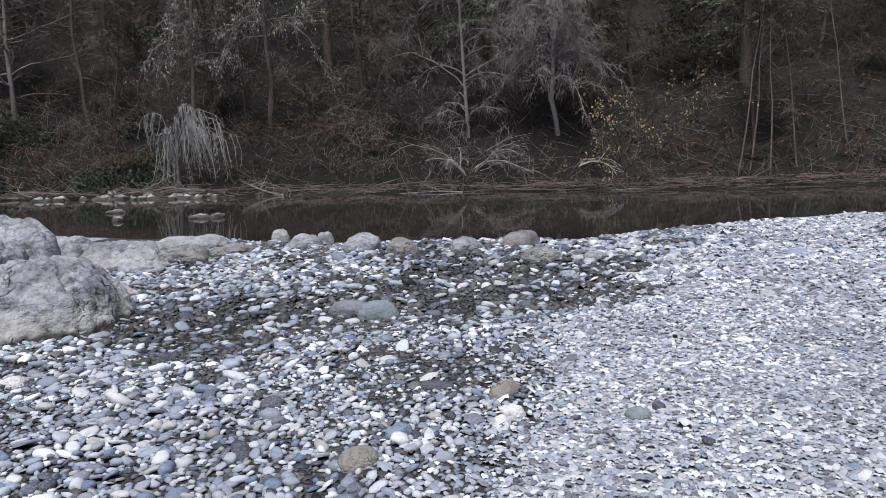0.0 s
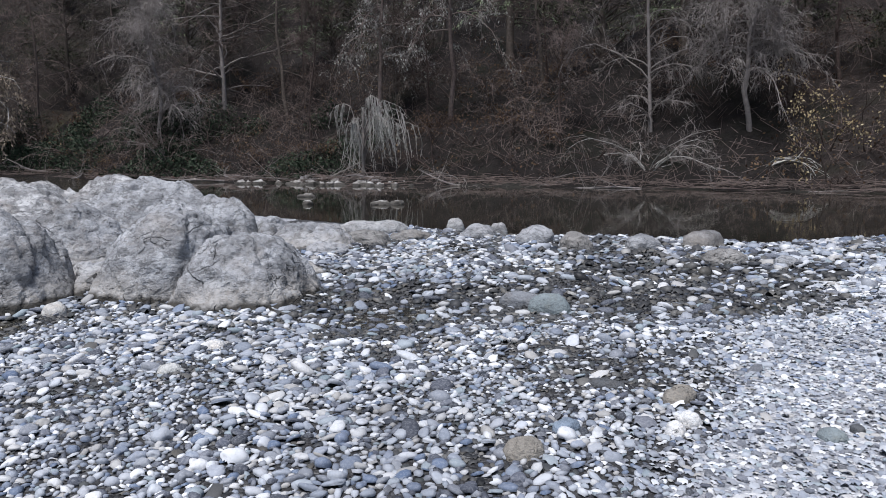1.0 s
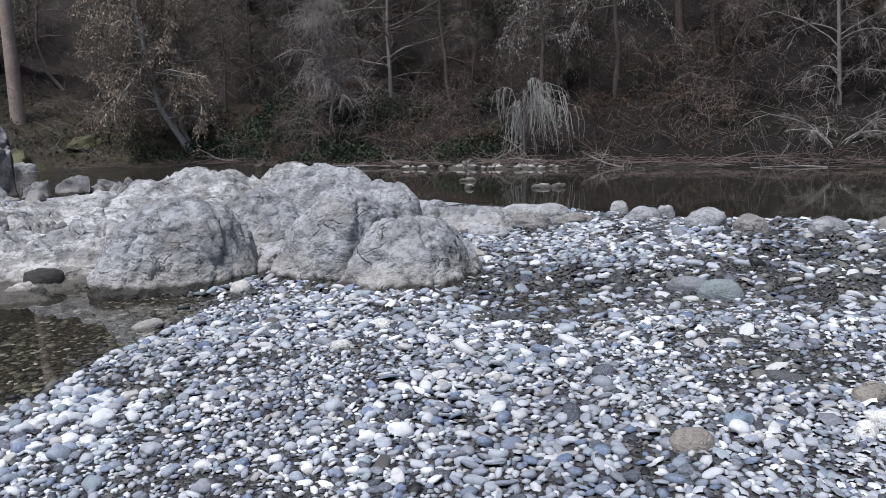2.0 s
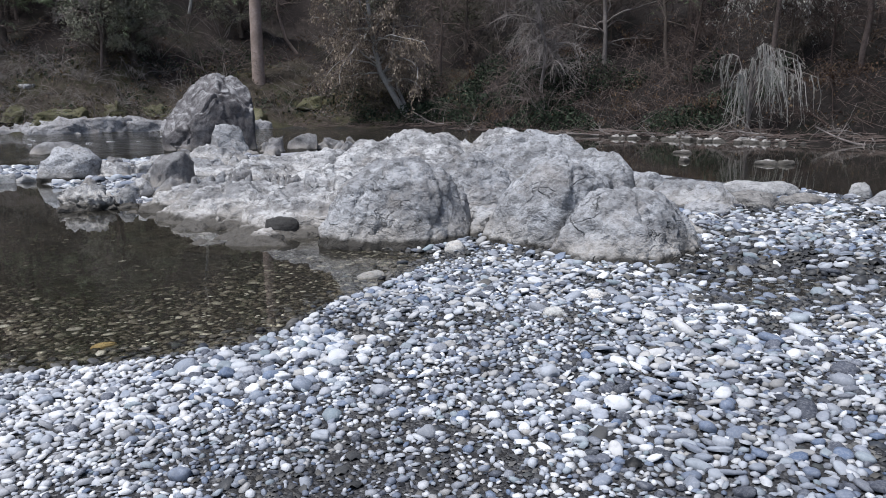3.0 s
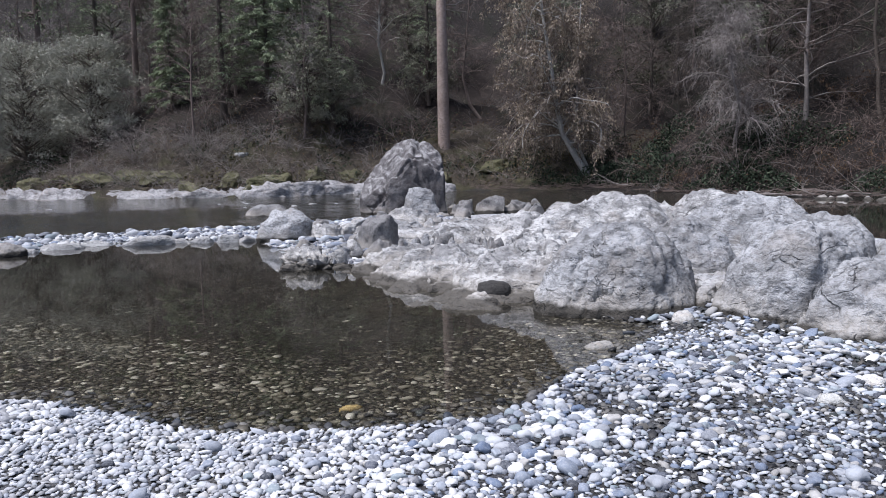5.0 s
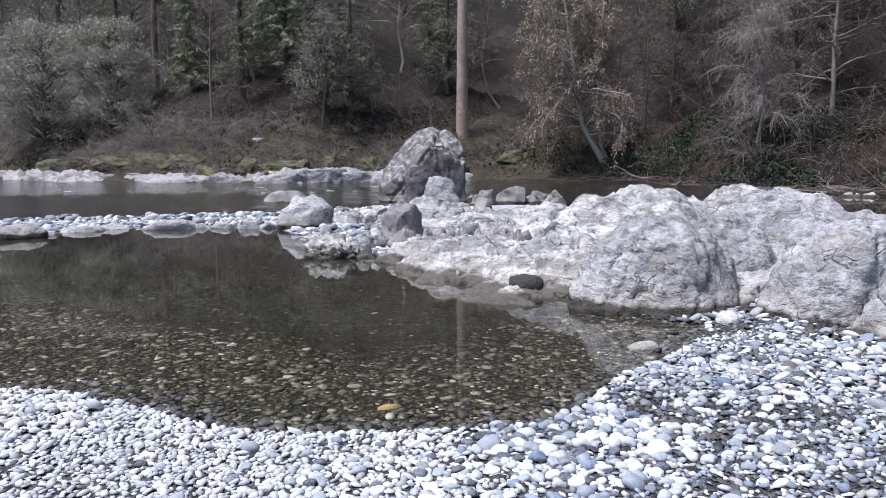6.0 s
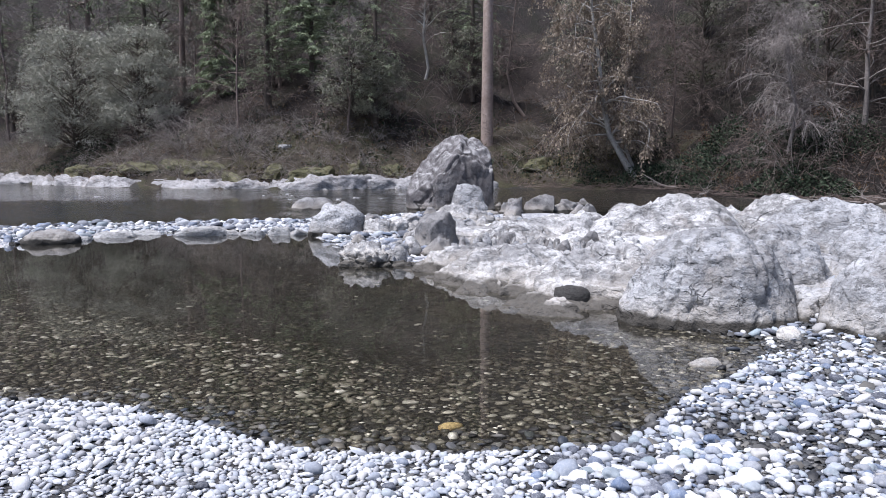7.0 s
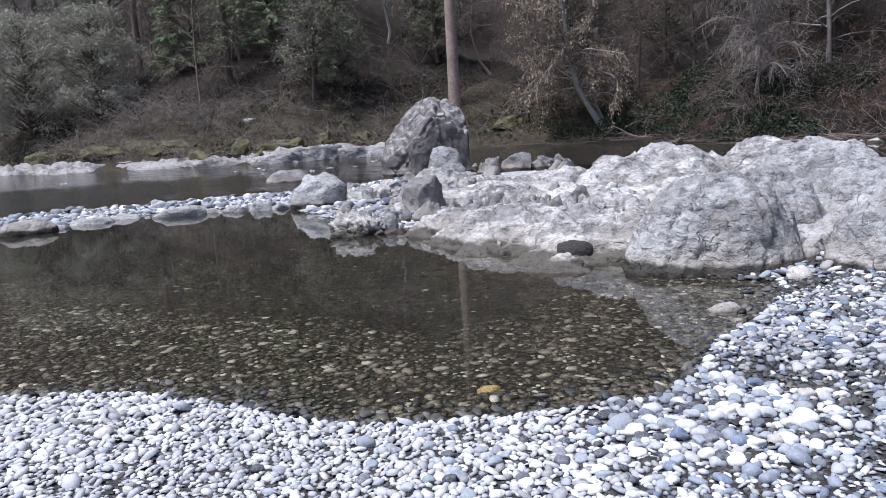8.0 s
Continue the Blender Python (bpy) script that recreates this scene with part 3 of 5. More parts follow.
    nx = len(xs)
    i = (np.arange(len(ys) - 1)[:, None] * nx + np.arange(nx - 1)[None]).ravel()
    f = np.stack([i, i + 1, i + 1 + nx, i + nx], -1)
    f = f[h[f].max(1) > -0.5]
    used = np.unique(f)
    index = np.zeros(len(v), int)
    index[used] = np.arange(len(used))
    return raw_mesh(name, v[used], index[f], mat)


outcrop = tagged(empty("bedrock_outcrop", (-5.8, 6.8, 0)), "rounded grey bedrock outcrop with cream waterline beside the pool", "rock outcrop")
slab = tagged(empty("bedrock_slab", (-9.5, 6.4, 0)), "low bleached bedrock slab dipping into the pool", "rock slab")


def bedrock(thing, name, label, *args, **kw):
    ob = new(name, bedrock_mesh(name, *args, **kw))
    ob.parent = thing
    ob.matrix_parent_inverse = thing.matrix_basis.inverted()
    return tagged(ob, label)


bedrock(outcrop, "rock_face", "rounded grey bedrock face with dark soaked foot", ROCK, (-8.7, -3.2, 5.0, 9.2), 0.022,
        [(-6.0, 7.9, 0.36, (1.9, 1.0), 30, 2.4, 3.0), (-7.32, 6.45, 1.04, (1.0, 0.9), 40, 2.4, 2.8), (-5.55, 7.38, 0.98, (0.92, 0.86), 18, 2.2, 2.5),
         (-4.66, 7.28, 0.74, (0.84, 0.84), 20, 2.2, 2.4)], 12, joints=5, cleft=0.17, facets=1)
bedrock(outcrop, "rock_hump", "overlapping pale grey rock hump", ROCK, (-12.2, -4.3, 7.4, 14.2), 0.038,
        [(-8.2, 9.8, 0.42, (2.4, 2.0), 35, 2.4, 2.5), (-8.35, 8.75, 0.95, (1.05, 0.9), 40, 2.3, 2.2), (-6.9, 8.95, 0.66, (0.9, 0.7), 35, 2.3, 2.2), (-9.75, 12.2, 1.05, (1.6, 1.0), 35, 2.3, 2.0),
         (-7.55, 10.6, 0.95, (1.15, 0.95), 30, 2.3, 2.5), (-6.6, 11.3, 0.55, (0.8, 0.8), 30, 2.2, 2.2), (-5.78, 10.95, 0.53, (0.95, 0.8), 25, 2.2, 2.2)], 25, joints=7)
bedrock(outcrop, "rock_ridge", "pale ridge of rock towards the river", ROCK_PALE, (-17.5, -9.0, 7.0, 16.2), 0.055,
        [(-11.2, 10.0, 0.4, (2.6, 1.9), 40, 2.4, 3.0), (-13.2, 11.9, 1.1, (1.9, 1.2), 48, 2.3, 2.2), (-11.9, 13.8, 0.95, (1.5, 1.1), 40, 2.3, 2.0), (-14.9, 10.8, 0.62, (1.5, 1.1), 48, 2.4, 3.0),
         (-14.6, 8.7, 0.62, (1.5, 0.7), 50, 2.8, 5.0), (-14.2, 14.4, 0.8, (1.2, 1.2), 44, 2.2, 2.0)], 38, joints=8, rough=1.3)
bedrock(slab, "rock_sheet", "bleached sheet of rock stepping down to the water", ROCK_PALE, (-13.6, -6.9, 3.9, 8.4), 0.028,
        [(-9.2, 6.6, 0.7, (1.7, 1.6), 40, 2.3, 1.35), (-10.8, 6.45, 0.55, (1.7, 1.5), 40, 2.4, 1.5), (-8.65, 5.25, 0.19, (1.15, 0.75), 30, 2.5, 2.4), (-10.2, 5.4, 0.2, (1.2, 0.7), 25, 2.4, 2.0),
         (-12.0, 6.1, 0.42, (1.0, 0.8), 30, 2.3, 2.0), (-9.75, 6.3, 0.66, (0.42, 0.36), 40, 2.0, 3.0)], 51, terrace=0.15, joints=7, cleft=0.02)

rock("boulder", "large dark weathered boulder, its top painted pale for lichen and overhead light", ROCK_BOULDER, -27.5, 14.9, (1.9, 1.5), 3.05, 41, 60, square=2.9, lump=0.03, sub=6, grain=0.01, strata=0.0, block=0.16,
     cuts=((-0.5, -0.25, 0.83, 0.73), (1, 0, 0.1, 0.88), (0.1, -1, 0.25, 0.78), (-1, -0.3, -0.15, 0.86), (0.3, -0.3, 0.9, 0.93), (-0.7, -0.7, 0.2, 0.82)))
rock("boulder", "pale knobbly boulder leaning on the large dark boulder", ROCK_MID, -25.6, 14.5, (0.8, 0.65), 1.12, 42, 58, facets=0.2, square=2.2)
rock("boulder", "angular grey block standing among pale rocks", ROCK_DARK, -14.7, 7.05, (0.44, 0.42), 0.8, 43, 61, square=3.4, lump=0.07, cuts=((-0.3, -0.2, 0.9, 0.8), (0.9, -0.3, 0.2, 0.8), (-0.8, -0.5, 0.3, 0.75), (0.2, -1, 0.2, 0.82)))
rock("boulder", "peaked pale rock at the end of the gravel spit", ROCK, -18.9, 6.6, (0.66, 0.6), 0.84, 44, 69, lump=0.2, square=2.0)
rock("boulder", "low rough pale rock standing in the pool", ROCK_PALE, -13.3, 4.95, (0.75, 0.5), 0.42, 45, 65, lump=0.35, square=2.1, grain=0.13, sub=5, facets=0.35)
g = np.random.default_rng(3)
for k in range(30):
    x, y = g.uniform(-23.5, -14.5), g.uniform(6.6, 13.5)
    r = g.uniform(0.35, 1.0)
    tagged(rock("boulder", "bleached craggy rock among stones between pool and river", ROCK_PALE if k % 3 else ROCK, x, y, (r, r * g.uniform(0.6, 0.9)), g.uniform(0.25, 0.6) * (0.6 + 0.5 * r), 700 + k,
                g.uniform(0, 180), lump=0.3, facets=0.4), group="rocks between pool and river")
for k in range(44):
    x, y = g.uniform(-20.5, -11.3), g.uniform(6.0, 12.5)
    if y < 9.0 and x > -12.6 or inside(x, y, POOL):
        continue
    r = g.uniform(0.16, 0.42)
    tagged(rock("boulder", "angular grey rock in the rubble behind the pool", (ROCK, ROCK_DARK, ROCK_PALE)[k % 3], x, y, (r, r * g.uniform(0.6, 0.95)), 0.12 + r * g.uniform(0.5, 1.1), 750 + k,
                g.uniform(0, 180), lump=0.22, facets=0.4, sub=3), group="rocks between pool and river")
for k in range(34):
    x, y = g.uniform(-16.0, -11.6), g.uniform(5.2, 7.8)
    if inside(x, y, POOL) and to_line(np.array(x), np.array(y), POOL, True) > 0.3:
        continue
    r = g.uniform(0.09, 0.26)
    tagged(rock("boulder", "angular grey rock in the rubble behind the pool", (ROCK_BARE, ROCK_MID, ROCK_DARK, ROCK_BARE)[k % 4], x, y, (r, r * g.uniform(0.6, 0.95)), 0.1 + r * g.uniform(0.5, 1.0), 800 + k,
                g.uniform(0, 180), lump=0.22, facets=0.4, sub=3), group="rocks between pool and river")
for k in range(60):
    along, across = g.uniform(0, 1), g.normal() * 0.32
    x, y = -13.2 + 3.4 * along - 0.6 * across, 7.0 + 1.3 * along + 0.8 * across
    r = g.uniform(0.06, 0.2)
    tagged(rock("rock", "flat stone in the wet hollow behind the slab", (ROCK_DARK, ROCK_MID, ROCK_DARK, ROCK_BARE)[k % 4], x, y, (r, r * g.uniform(0.5, 0.9)), 0.28 + 0.5 * r, 1000 + k,
                g.uniform(0, 180), base=0.1, sub=2, lump=0.15, facets=0.3), group="stones in the hollow behind the slab")
rock("rock", "dark stone lying in a hollow of the slab", ROCK_BLACK, -8.72, 5.62, (0.25, 0.17), 0.18, 113, 35, base=0.06, lump=0.1, sub=3)
rock("boulder", "low pale rock beside the pool", ROCK_PALE, -15.6, 8.3, (1.1, 0.9), 0.4, 49, 55, lump=0.25)
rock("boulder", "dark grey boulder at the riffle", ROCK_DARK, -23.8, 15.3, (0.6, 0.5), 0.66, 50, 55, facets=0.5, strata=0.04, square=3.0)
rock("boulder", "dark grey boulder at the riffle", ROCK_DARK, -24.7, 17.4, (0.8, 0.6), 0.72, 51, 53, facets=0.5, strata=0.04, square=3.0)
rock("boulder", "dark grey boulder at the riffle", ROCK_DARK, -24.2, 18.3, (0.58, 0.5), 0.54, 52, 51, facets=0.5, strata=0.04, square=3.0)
for k in range(20):
    x, y = -24.6 + g.normal() * 1.5, 14.8 + g.normal() * 2.2
    if abs(x + 27.5) < 2.0 and abs(y - 14.9) < 1.9:
        continue
    r = g.uniform(0.22, 0.7)
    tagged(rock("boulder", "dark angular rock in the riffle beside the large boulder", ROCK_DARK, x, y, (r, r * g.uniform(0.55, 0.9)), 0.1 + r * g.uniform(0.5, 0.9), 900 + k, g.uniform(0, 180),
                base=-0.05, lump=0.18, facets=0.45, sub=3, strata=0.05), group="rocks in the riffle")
for x, y, r, top in [(-20.5, 3.75, 0.72, 0.36), (-20.0, 4.75, 0.34, 0.26), (-19.7, 5.35, 0.4, 0.34), (-20.3, 4.3, 0.25, 0.2), (-19.5, 5.8, 0.3, 0.25), (-21.2, 2.4, 0.4, 0.22), (-20.9, 1.6, 0.5, 0.25), (-20.3, 0.8, 0.35, 0.2)]:
    tagged(rock("boulder", "flat bleached rock along the spit's waterline", ROCK_BARE, x, y, (r * 1.1, r * 0.55), top * 0.65, 940 + int(y * 10), 75, base=0.0, lump=0.15, facets=0.35, sub=3), group="rocks along the spit")
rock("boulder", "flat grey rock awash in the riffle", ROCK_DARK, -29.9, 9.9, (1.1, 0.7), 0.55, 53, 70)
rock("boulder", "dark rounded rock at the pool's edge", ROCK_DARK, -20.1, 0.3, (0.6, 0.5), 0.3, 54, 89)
rock("boulder", "rough pale rock at the river's edge", ROCK_BARE, -5.75, 13.5, (0.72, 0.5), 0.3, 55, 22, lump=0.3)
rock("boulder", "brown boulder beside the bedrock outcrop", ROCK_BROWN, -5.14, 11.9, (0.42, 0.36), 0.29, 56, 22)
rock("boulder", "brown boulder beside the bedrock outcrop", ROCK_BROWN, -4.6, 12.6, (0.36, 0.3), 0.23, 57, 19)
rock("boulder", "small pale boulder beside the bedrock outcrop", ROCK_MID, -5.3, 10.7, (0.33, 0.3), 0.24, 58, 25)
EDGE_STONES = [(-4.28, 14.5, 0.19, 0.22, ROCK_BARE), (-3.48, 13.1, 0.34, 0.25, ROCK_MID), (-3.27, 13.8, 0.17, 0.21, ROCK_BARE), (-2.3, 12.25, 0.31, 0.31, ROCK_MID), (-1.58, 11.5, 0.26, 0.3, ROCK_BROWN),
               (-0.63, 11.7, 0.25, 0.27, ROCK_MID), (0.27, 12.2, 0.36, 0.3, ROCK_DARK), (0.45, 10.7, 0.3, 0.23, ROCK_BROWN), (1.17, 10.45, 0.19, 0.19, ROCK_MID)]
for i, (x, y, r, top, m) in enumerate(EDGE_STONES):
    tagged(rock("rock", "weathered river stone among the cobbles at the water's edge", m, x, y, (r, r * 0.75), top * 1.25, 60 + i, 7 * i, sub=3, lump=0.2), group="stones at the water's edge")


# ---------------------------------------------------------------- single stones on the bar
def stone(label, x, y, r, top, seed, base, dark, pale, turn=0, square=2.2, **kw):
    key = "stone_%d_%d_%d" % tuple(round(v * 100) for v in base)
    m = bpy.data.materials.get(key) or rock_mat(key, base, dark, pale, 4.0, 0.3, False)
    z = float(ground_z([x], [y])[0])
    ob = new("rock", lobe_mesh("rock", m, r, max(top - z, 0.04), seed, lump=0.1, sub=3, square=square, **kw))
    ob.matrix_world = pose(x, y, z, 0, 0, turn)
    return tagged(ob, label, "rock", group="large stones on the gravel bar")


GREYB, TANB, WHITEB, BLUEB, DARKB = (0.2, 0.21, 0.225), (0.25, 0.23, 0.2), (0.66, 0.655, 0.64), (0.19, 0.235, 0.29), (0.09, 0.094, 0.1)
GREENB = (0.21, 0.245, 0.255)
LONE = [("flat blue-green slab of stone among pale cobbles", -1.4, 7.45, (0.22, 0.13), 0.2, GREENB), ("rounded tan stone on the gravel bar", -0.99, 3.75, (0.1, 0.08), 0.22, TANB),
        ("smooth blue-grey stone on the gravel bar", -0.83, 4.12, (0.08, 0.06), 0.19, BLUEB), ("smooth white stone on the gravel bar", -0.28, 4.2, (0.065, 0.055), 0.2, WHITEB),
        ("smooth white stone on the gravel bar", -0.21, 4.35, (0.055, 0.07), 0.21, WHITEB), ("rounded grey-green stone on fine gravel", 0.47, 4.3, (0.075, 0.06), 0.2, GREENB),
        ("long tan stone on fine gravel", -0.25, 4.75, (0.08, 0.14), 0.21, TANB), ("flat dark stone among cobbles", -0.69, 4.95, (0.13, 0.06), 0.16, DARKB),
        ("round white stone at the wet channel", -3.71, 5.27, (0.09, 0.07), 0.14, WHITEB), ("oval pale stone among cobbles", -3.62, 4.6, (0.08, 0.065), 0.14, (0.5, 0.5, 0.48)),
        ("pale stone half sunk in the pool", -5.9, 4.77, (0.15, 0.1), 0.05, (0.3, 0.29, 0.27)), ("ochre stone lying on the bed of the pool", -5.66, 2.13, (0.09, 0.06), 0.0, (0.4, 0.3, 0.14)), ("small dark stone on fine gravel", 0.61, 4.42, (0.04, 0.035), 0.15, DARKB),
        ("pale stone lying at the foot of the outcrop", -6.1, 6.15, (0.17, 0.11), 0.14, (0.45, 0.44, 0.42)), ("flat grey slab of stone among cobbles", -1.72, 7.75, (0.24, 0.12), 0.16, GREYB)]
for i, (label, x, y, r, top, base) in enumerate(LONE):
    stone(label, x, y, r, top, 100 + i, base, tuple(v * 0.6 for v in base), tuple(min(0.8, v * 1.35) for v in base), 25 * i)


# ---------------------------------------------------------------- cobbles and pebbles
def fine_side(x, y):
    """How far a place lies to the fine-gravel side of the bar."""
    return x - np.interp(y, [0, 3.4, 4.8, 6.6, 9.5, 11.4, 16], [0.6, -0.5, -0.2, 0.1, 1.5, 3.3, 5.5])


class Packer:
    """Takes discs one by one where they don't overlap the earlier ones much."""

    def __init__(self, cell=0.09, tight=0.64):
        self.cell, self.tight, self.grid = cell, tight, {}

    def add(self, x, y, r):
        c = self.cell
        i, j = int(x // c), int(y // c)
        span = 1 if r < 0.05 else int((r + 0.06) // c) + 1
        for a in range(i - span, i + span + 1):
            for b in range(j - span, j + span + 1):
                for px, py, pr in self.grid.get((a, b), ()):
                    lim = (pr + r) * self.tight
                    if (px - x) ** 2 + (py - y) ** 2 < lim * lim:
                        return False
        self.grid.setdefault((i, j), []).append((x, y, r))
        return True


def scatter(box, n, radius, allowed, packer):
    """Random discs in a box; radius(x, y, u) gives their sizes."""
    x, y, u = rng.uniform(box[0], box[1], n), rng.uniform(box[2], box[3], n), rng.random(n)
    ok = allowed(x, y)
    x, y, u = x[ok], y[ok], u[ok]
    r = radius(x, y, u)
    order = np.arange(len(r))
    return np.array([(a, b, c) for a, b, c in zip(x[order], y[order], r[order]) if packer.add(a, b, c)])


def pebble_shapes(sub, count, cut):
    n, f = ICO[sub]
    f = f[n[f].mean(1)[:, 2] > cut]
    shapes = []
    for k in range(count):
        e = rng.uniform(1.8, 3.4)
        v = n * ((np.abs(n) ** e).sum(1) ** (-1 / e))[:, None]
        v = v + 0.34 * n * fbm(n * 0.9 + 31 * k, 2)[:, None]
        shapes.append(v)
    return np.array(shapes), f


def pebble_arrays(discs, shapes, faces, sink=0.35, squash=(0.32, 0.64), lift=0.35):
    m = len(discs)
    x, y, r = discs.T
    s = shapes[rng.integers(0, len(shapes), m)].copy()
    long = rng.uniform(1.0, 1.5, m)
    s *= np.stack([r * long, r / long ** 0.5, r * rng.uniform(*squash, m)], -1)[:, None]
    tx, ty, a = rng.normal(0, 0.22, m), rng.normal(0, 0.22, m), rng.uniform(0, 2 * np.pi, m)
    z = s[:, :, 2] + tx[:, None] * s[:, :, 0] + ty[:, None] * s[:, :, 1]
    ca, sa = np.cos(a)[:, None], np.sin(a)[:, None]
    v = np.stack([s[:, :, 0] * ca - s[:, :, 1] * sa + x[:, None], s[:, :, 0] * sa + s[:, :, 1] * ca + y[:, None],
                  z + (ground_z(x, y) + r * (0.6 - sink) * 0.6 + r * lift * rng.random(m) ** 2)[:, None]], -1)
    nv = shapes.shape[1]
    f = faces[None] + (np.arange(m) * nv)[:, None, None]
    return v.reshape(-1, 3), f.reshape(-1, 3)


def pebble_field(name, discs, sub, label, mat, cut=-0.3, **kw):
    shapes, f = pebble_shapes(sub, 14, cut)
    v, f = pebble_arrays(discs, shapes, f, **kw)
    ob = new(name, raw_mesh(name, v, f, mat))
    ob.parent = ground
    return tagged(ob, label, kind="stuff")


packer = Packer()
for label, x, y, r, top, base in LONE:
    packer.add(x, y, max(r) * 1.05)


def dry(x, y):
    return ~inside(x, y, POOL) & ~inside(x, y, RIVER)


def bar_radius(x, y, u):
    side = smooth01((fine_side(x, y) + 0.5 * value_noise(np.stack([x * 1.5, y * 1.5, x * 0 + 7], -1))) / 2.0 + 0.5)
    far = smooth01((np.hypot(x + 0.8, y) - 5.5) / 6)
    coarse = (0.0165 + 0.024 * u ** 2.2) * (0.92 + 0.32 * value_noise(np.stack([x * 0.9, y * 0.9, x * 0 + 2], -1))) * np.where((x < -2.6) & (y < 2.2), 0.9, np.where(y > 3.0 - 0.5 * np.clip(-x - 2, 0, 3), 1.1, 1.0)) + 0.017 * (u > 0.988)
    fine = 0.0138 + 0.013 * u ** 3 + 0.02 * (u > 0.994)
    return (coarse * (1 - side) + fine * side) * (1 + 1.1 * far) * np.where(in_sight(x, y), 1.0, 2.3)


def in_sight(x, y):
    """The stretch of the bar in front of the walk."""
    return (y > 2.3 - 0.95 * np.clip(-x - 0.6, 0, 9) - 0.25 * np.clip(x, 0, 9)) & (y > 1.45 * (x - 0.4)) & (y > -0.28 * x - 3.6)


large = scatter((-5.5, 2.5, 4.6, 14.5), 1500, lambda x, y, u: 0.038 + 0.034 * u ** 2, lambda x, y: dry(x, y) & (fine_side(x, y) < -0.3) & (y > 5.0 + 0.45 * (x + 2.0)), Packer(0.3, 1.3))
large = np.array([d for d in large if packer.add(*d)])
def with_gaps(d):
    """Sets aside stones here and there, in patches, as small dark ones that paint shaded gaps."""
    k = fbm(np.stack([d[:, 0] * 1.7, d[:, 1] * 1.7, d[:, 0] * 0 + 11], -1), 3)
    lost = 0.06 + np.where(d[:, 1] < 3.2, 0.36, 0.6) * np.clip(k * 1.5, 0, 1) + 0.3 * smooth01((d[:, 1] - 4.5) / 1.5)
    low = rng.random(len(d)) < lost * smooth01(0.4 - fine_side(d[:, 0], d[:, 1]))
    return d[~low], d[low] * (1, 1, 0.8)


near_box = (-8.6, 5.4, -1.8, 7.2)
near, low_near = with_gaps(scatter(near_box, 230000, bar_radius, dry, packer))
mid = scatter((-6.2, 11.0, 7.2, 17.2), 110000, bar_radius, lambda x, y: dry(x, y) & (x < 0.3 + y * 0.66), packer)
mid, low_mid = with_gaps(mid)
ch = to_line(near[:, 0], near[:, 1], CHANNEL) < 0.85 + 0.5 * value_noise(np.stack([near[:, 0] * 2, near[:, 1] * 2, near[:, 0] * 0], -1))
edge = to_line(near[:, 0], near[:, 1], POOL, True) < 0.03
ch &= rng.random(len(ch)) < 0.72
wet_near, near = near[(ch & (rng.random(len(ch)) < 0.72)) | edge], near[~(ch | edge)]
chm = to_line(mid[:, 0], mid[:, 1], CHANNEL) < 1.0 + 0.7 * value_noise(np.stack([mid[:, 0] * 1.5, mid[:, 1] * 1.5, mid[:, 0] * 0], -1))
chm &= rng.random(len(chm)) < 0.72
wet_mid, mid = mid[chm & (rng.random(len(chm)) < 0.72)], mid[~chm]

# the largest cobbles of the strip beside the pool, each one by itself
strip = (near[:, 0] > -5.4) & (near[:, 0] < -2.2) & (near[:, 1] > 0.4) & (near[:, 1] < 3.6)
picked = np.flatnonzero(strip)[np.argsort(-near[strip][:, 2])[:300]]
chosen = near[picked]
near = np.delete(near, picked, 0)
cob_shapes, cob_faces = pebble_shapes(3, 10, -0.35)
cob_meshes = [raw_mesh("cobble", v * (1.0, 0.82, 0.58), cob_faces, PEBBLE_ONE) for v in cob_shapes]
cob_z = ground_z(chosen[:, 0], chosen[:, 1])
for i, (x, y, r) in enumerate(chosen):
    ob = new("cobble", cob_meshes[i % 10])
    ob.parent = ground
    ob.matrix_basis = pose(x, y, cob_z[i] + r * 0.25, *rng.normal(0, 9, 2), rng.uniform(0, 360)) @ Matrix.Scale(r * 1.12, 4)

ragged = 0.5 * value_noise(np.stack([near[:, 0] * 1.5, near[:, 1] * 1.5, near[:, 0] * 0 + 7], -1)) + rng.normal(0, 0.5, len(near))
pale = fine_side(near[:, 0], near[:, 1]) + ragged > 0.1
fine, near = near[pale], near[~pale]
palem = fine_side(mid[:, 0], mid[:, 1]) + rng.normal(0, 0.8, len(mid)) > 0.1
washed = near[:, 1] + rng.normal(0, 0.25, len(near)) < 0.2 - 0.36 * near[:, 0] + 0.5 * value_noise(np.stack([near[:, 0] * 1.2, near[:, 1] * 1.2, near[:, 0] * 0 + 19], -1))
shingle, near = near[washed] * (1, 1, 1.06), near[~washed]
sunk = low_near[:, 1] < 0.3 - 0.36 * low_near[:, 0]
sunk &= rng.random(len(sunk)) < 0.8
big = (near[:, 2] > 0.029) & in_sight(near[:, 0], near[:, 1])
pebble_field("pebbles", shingle, 1, "washed pale pebbles along the pool", PEBBLE_WASHED, cut=-0.35, lift=0.45)
pebble_field("cobbles", near[big], 2, "rounded grey, white and bluish river cobbles", PEBBLE, cut=-0.45, lift=0.4)
pebble_field("cobbles", large, 2, "large pale river cobbles beside the wet channel", PEBBLE, cut=-0.45, lift=0.1)
pebble_field("pebbles", near[~big], 1, "small grey and white pebbles of the bar", PEBBLE, cut=-0.35, lift=0.5)
pebble_field("gravel_stones", fine, 1, "fine bleached gravel of the open bar", PEBBLE_FINE, cut=-0.12, squash=(0.3, 0.55), lift=0.3)
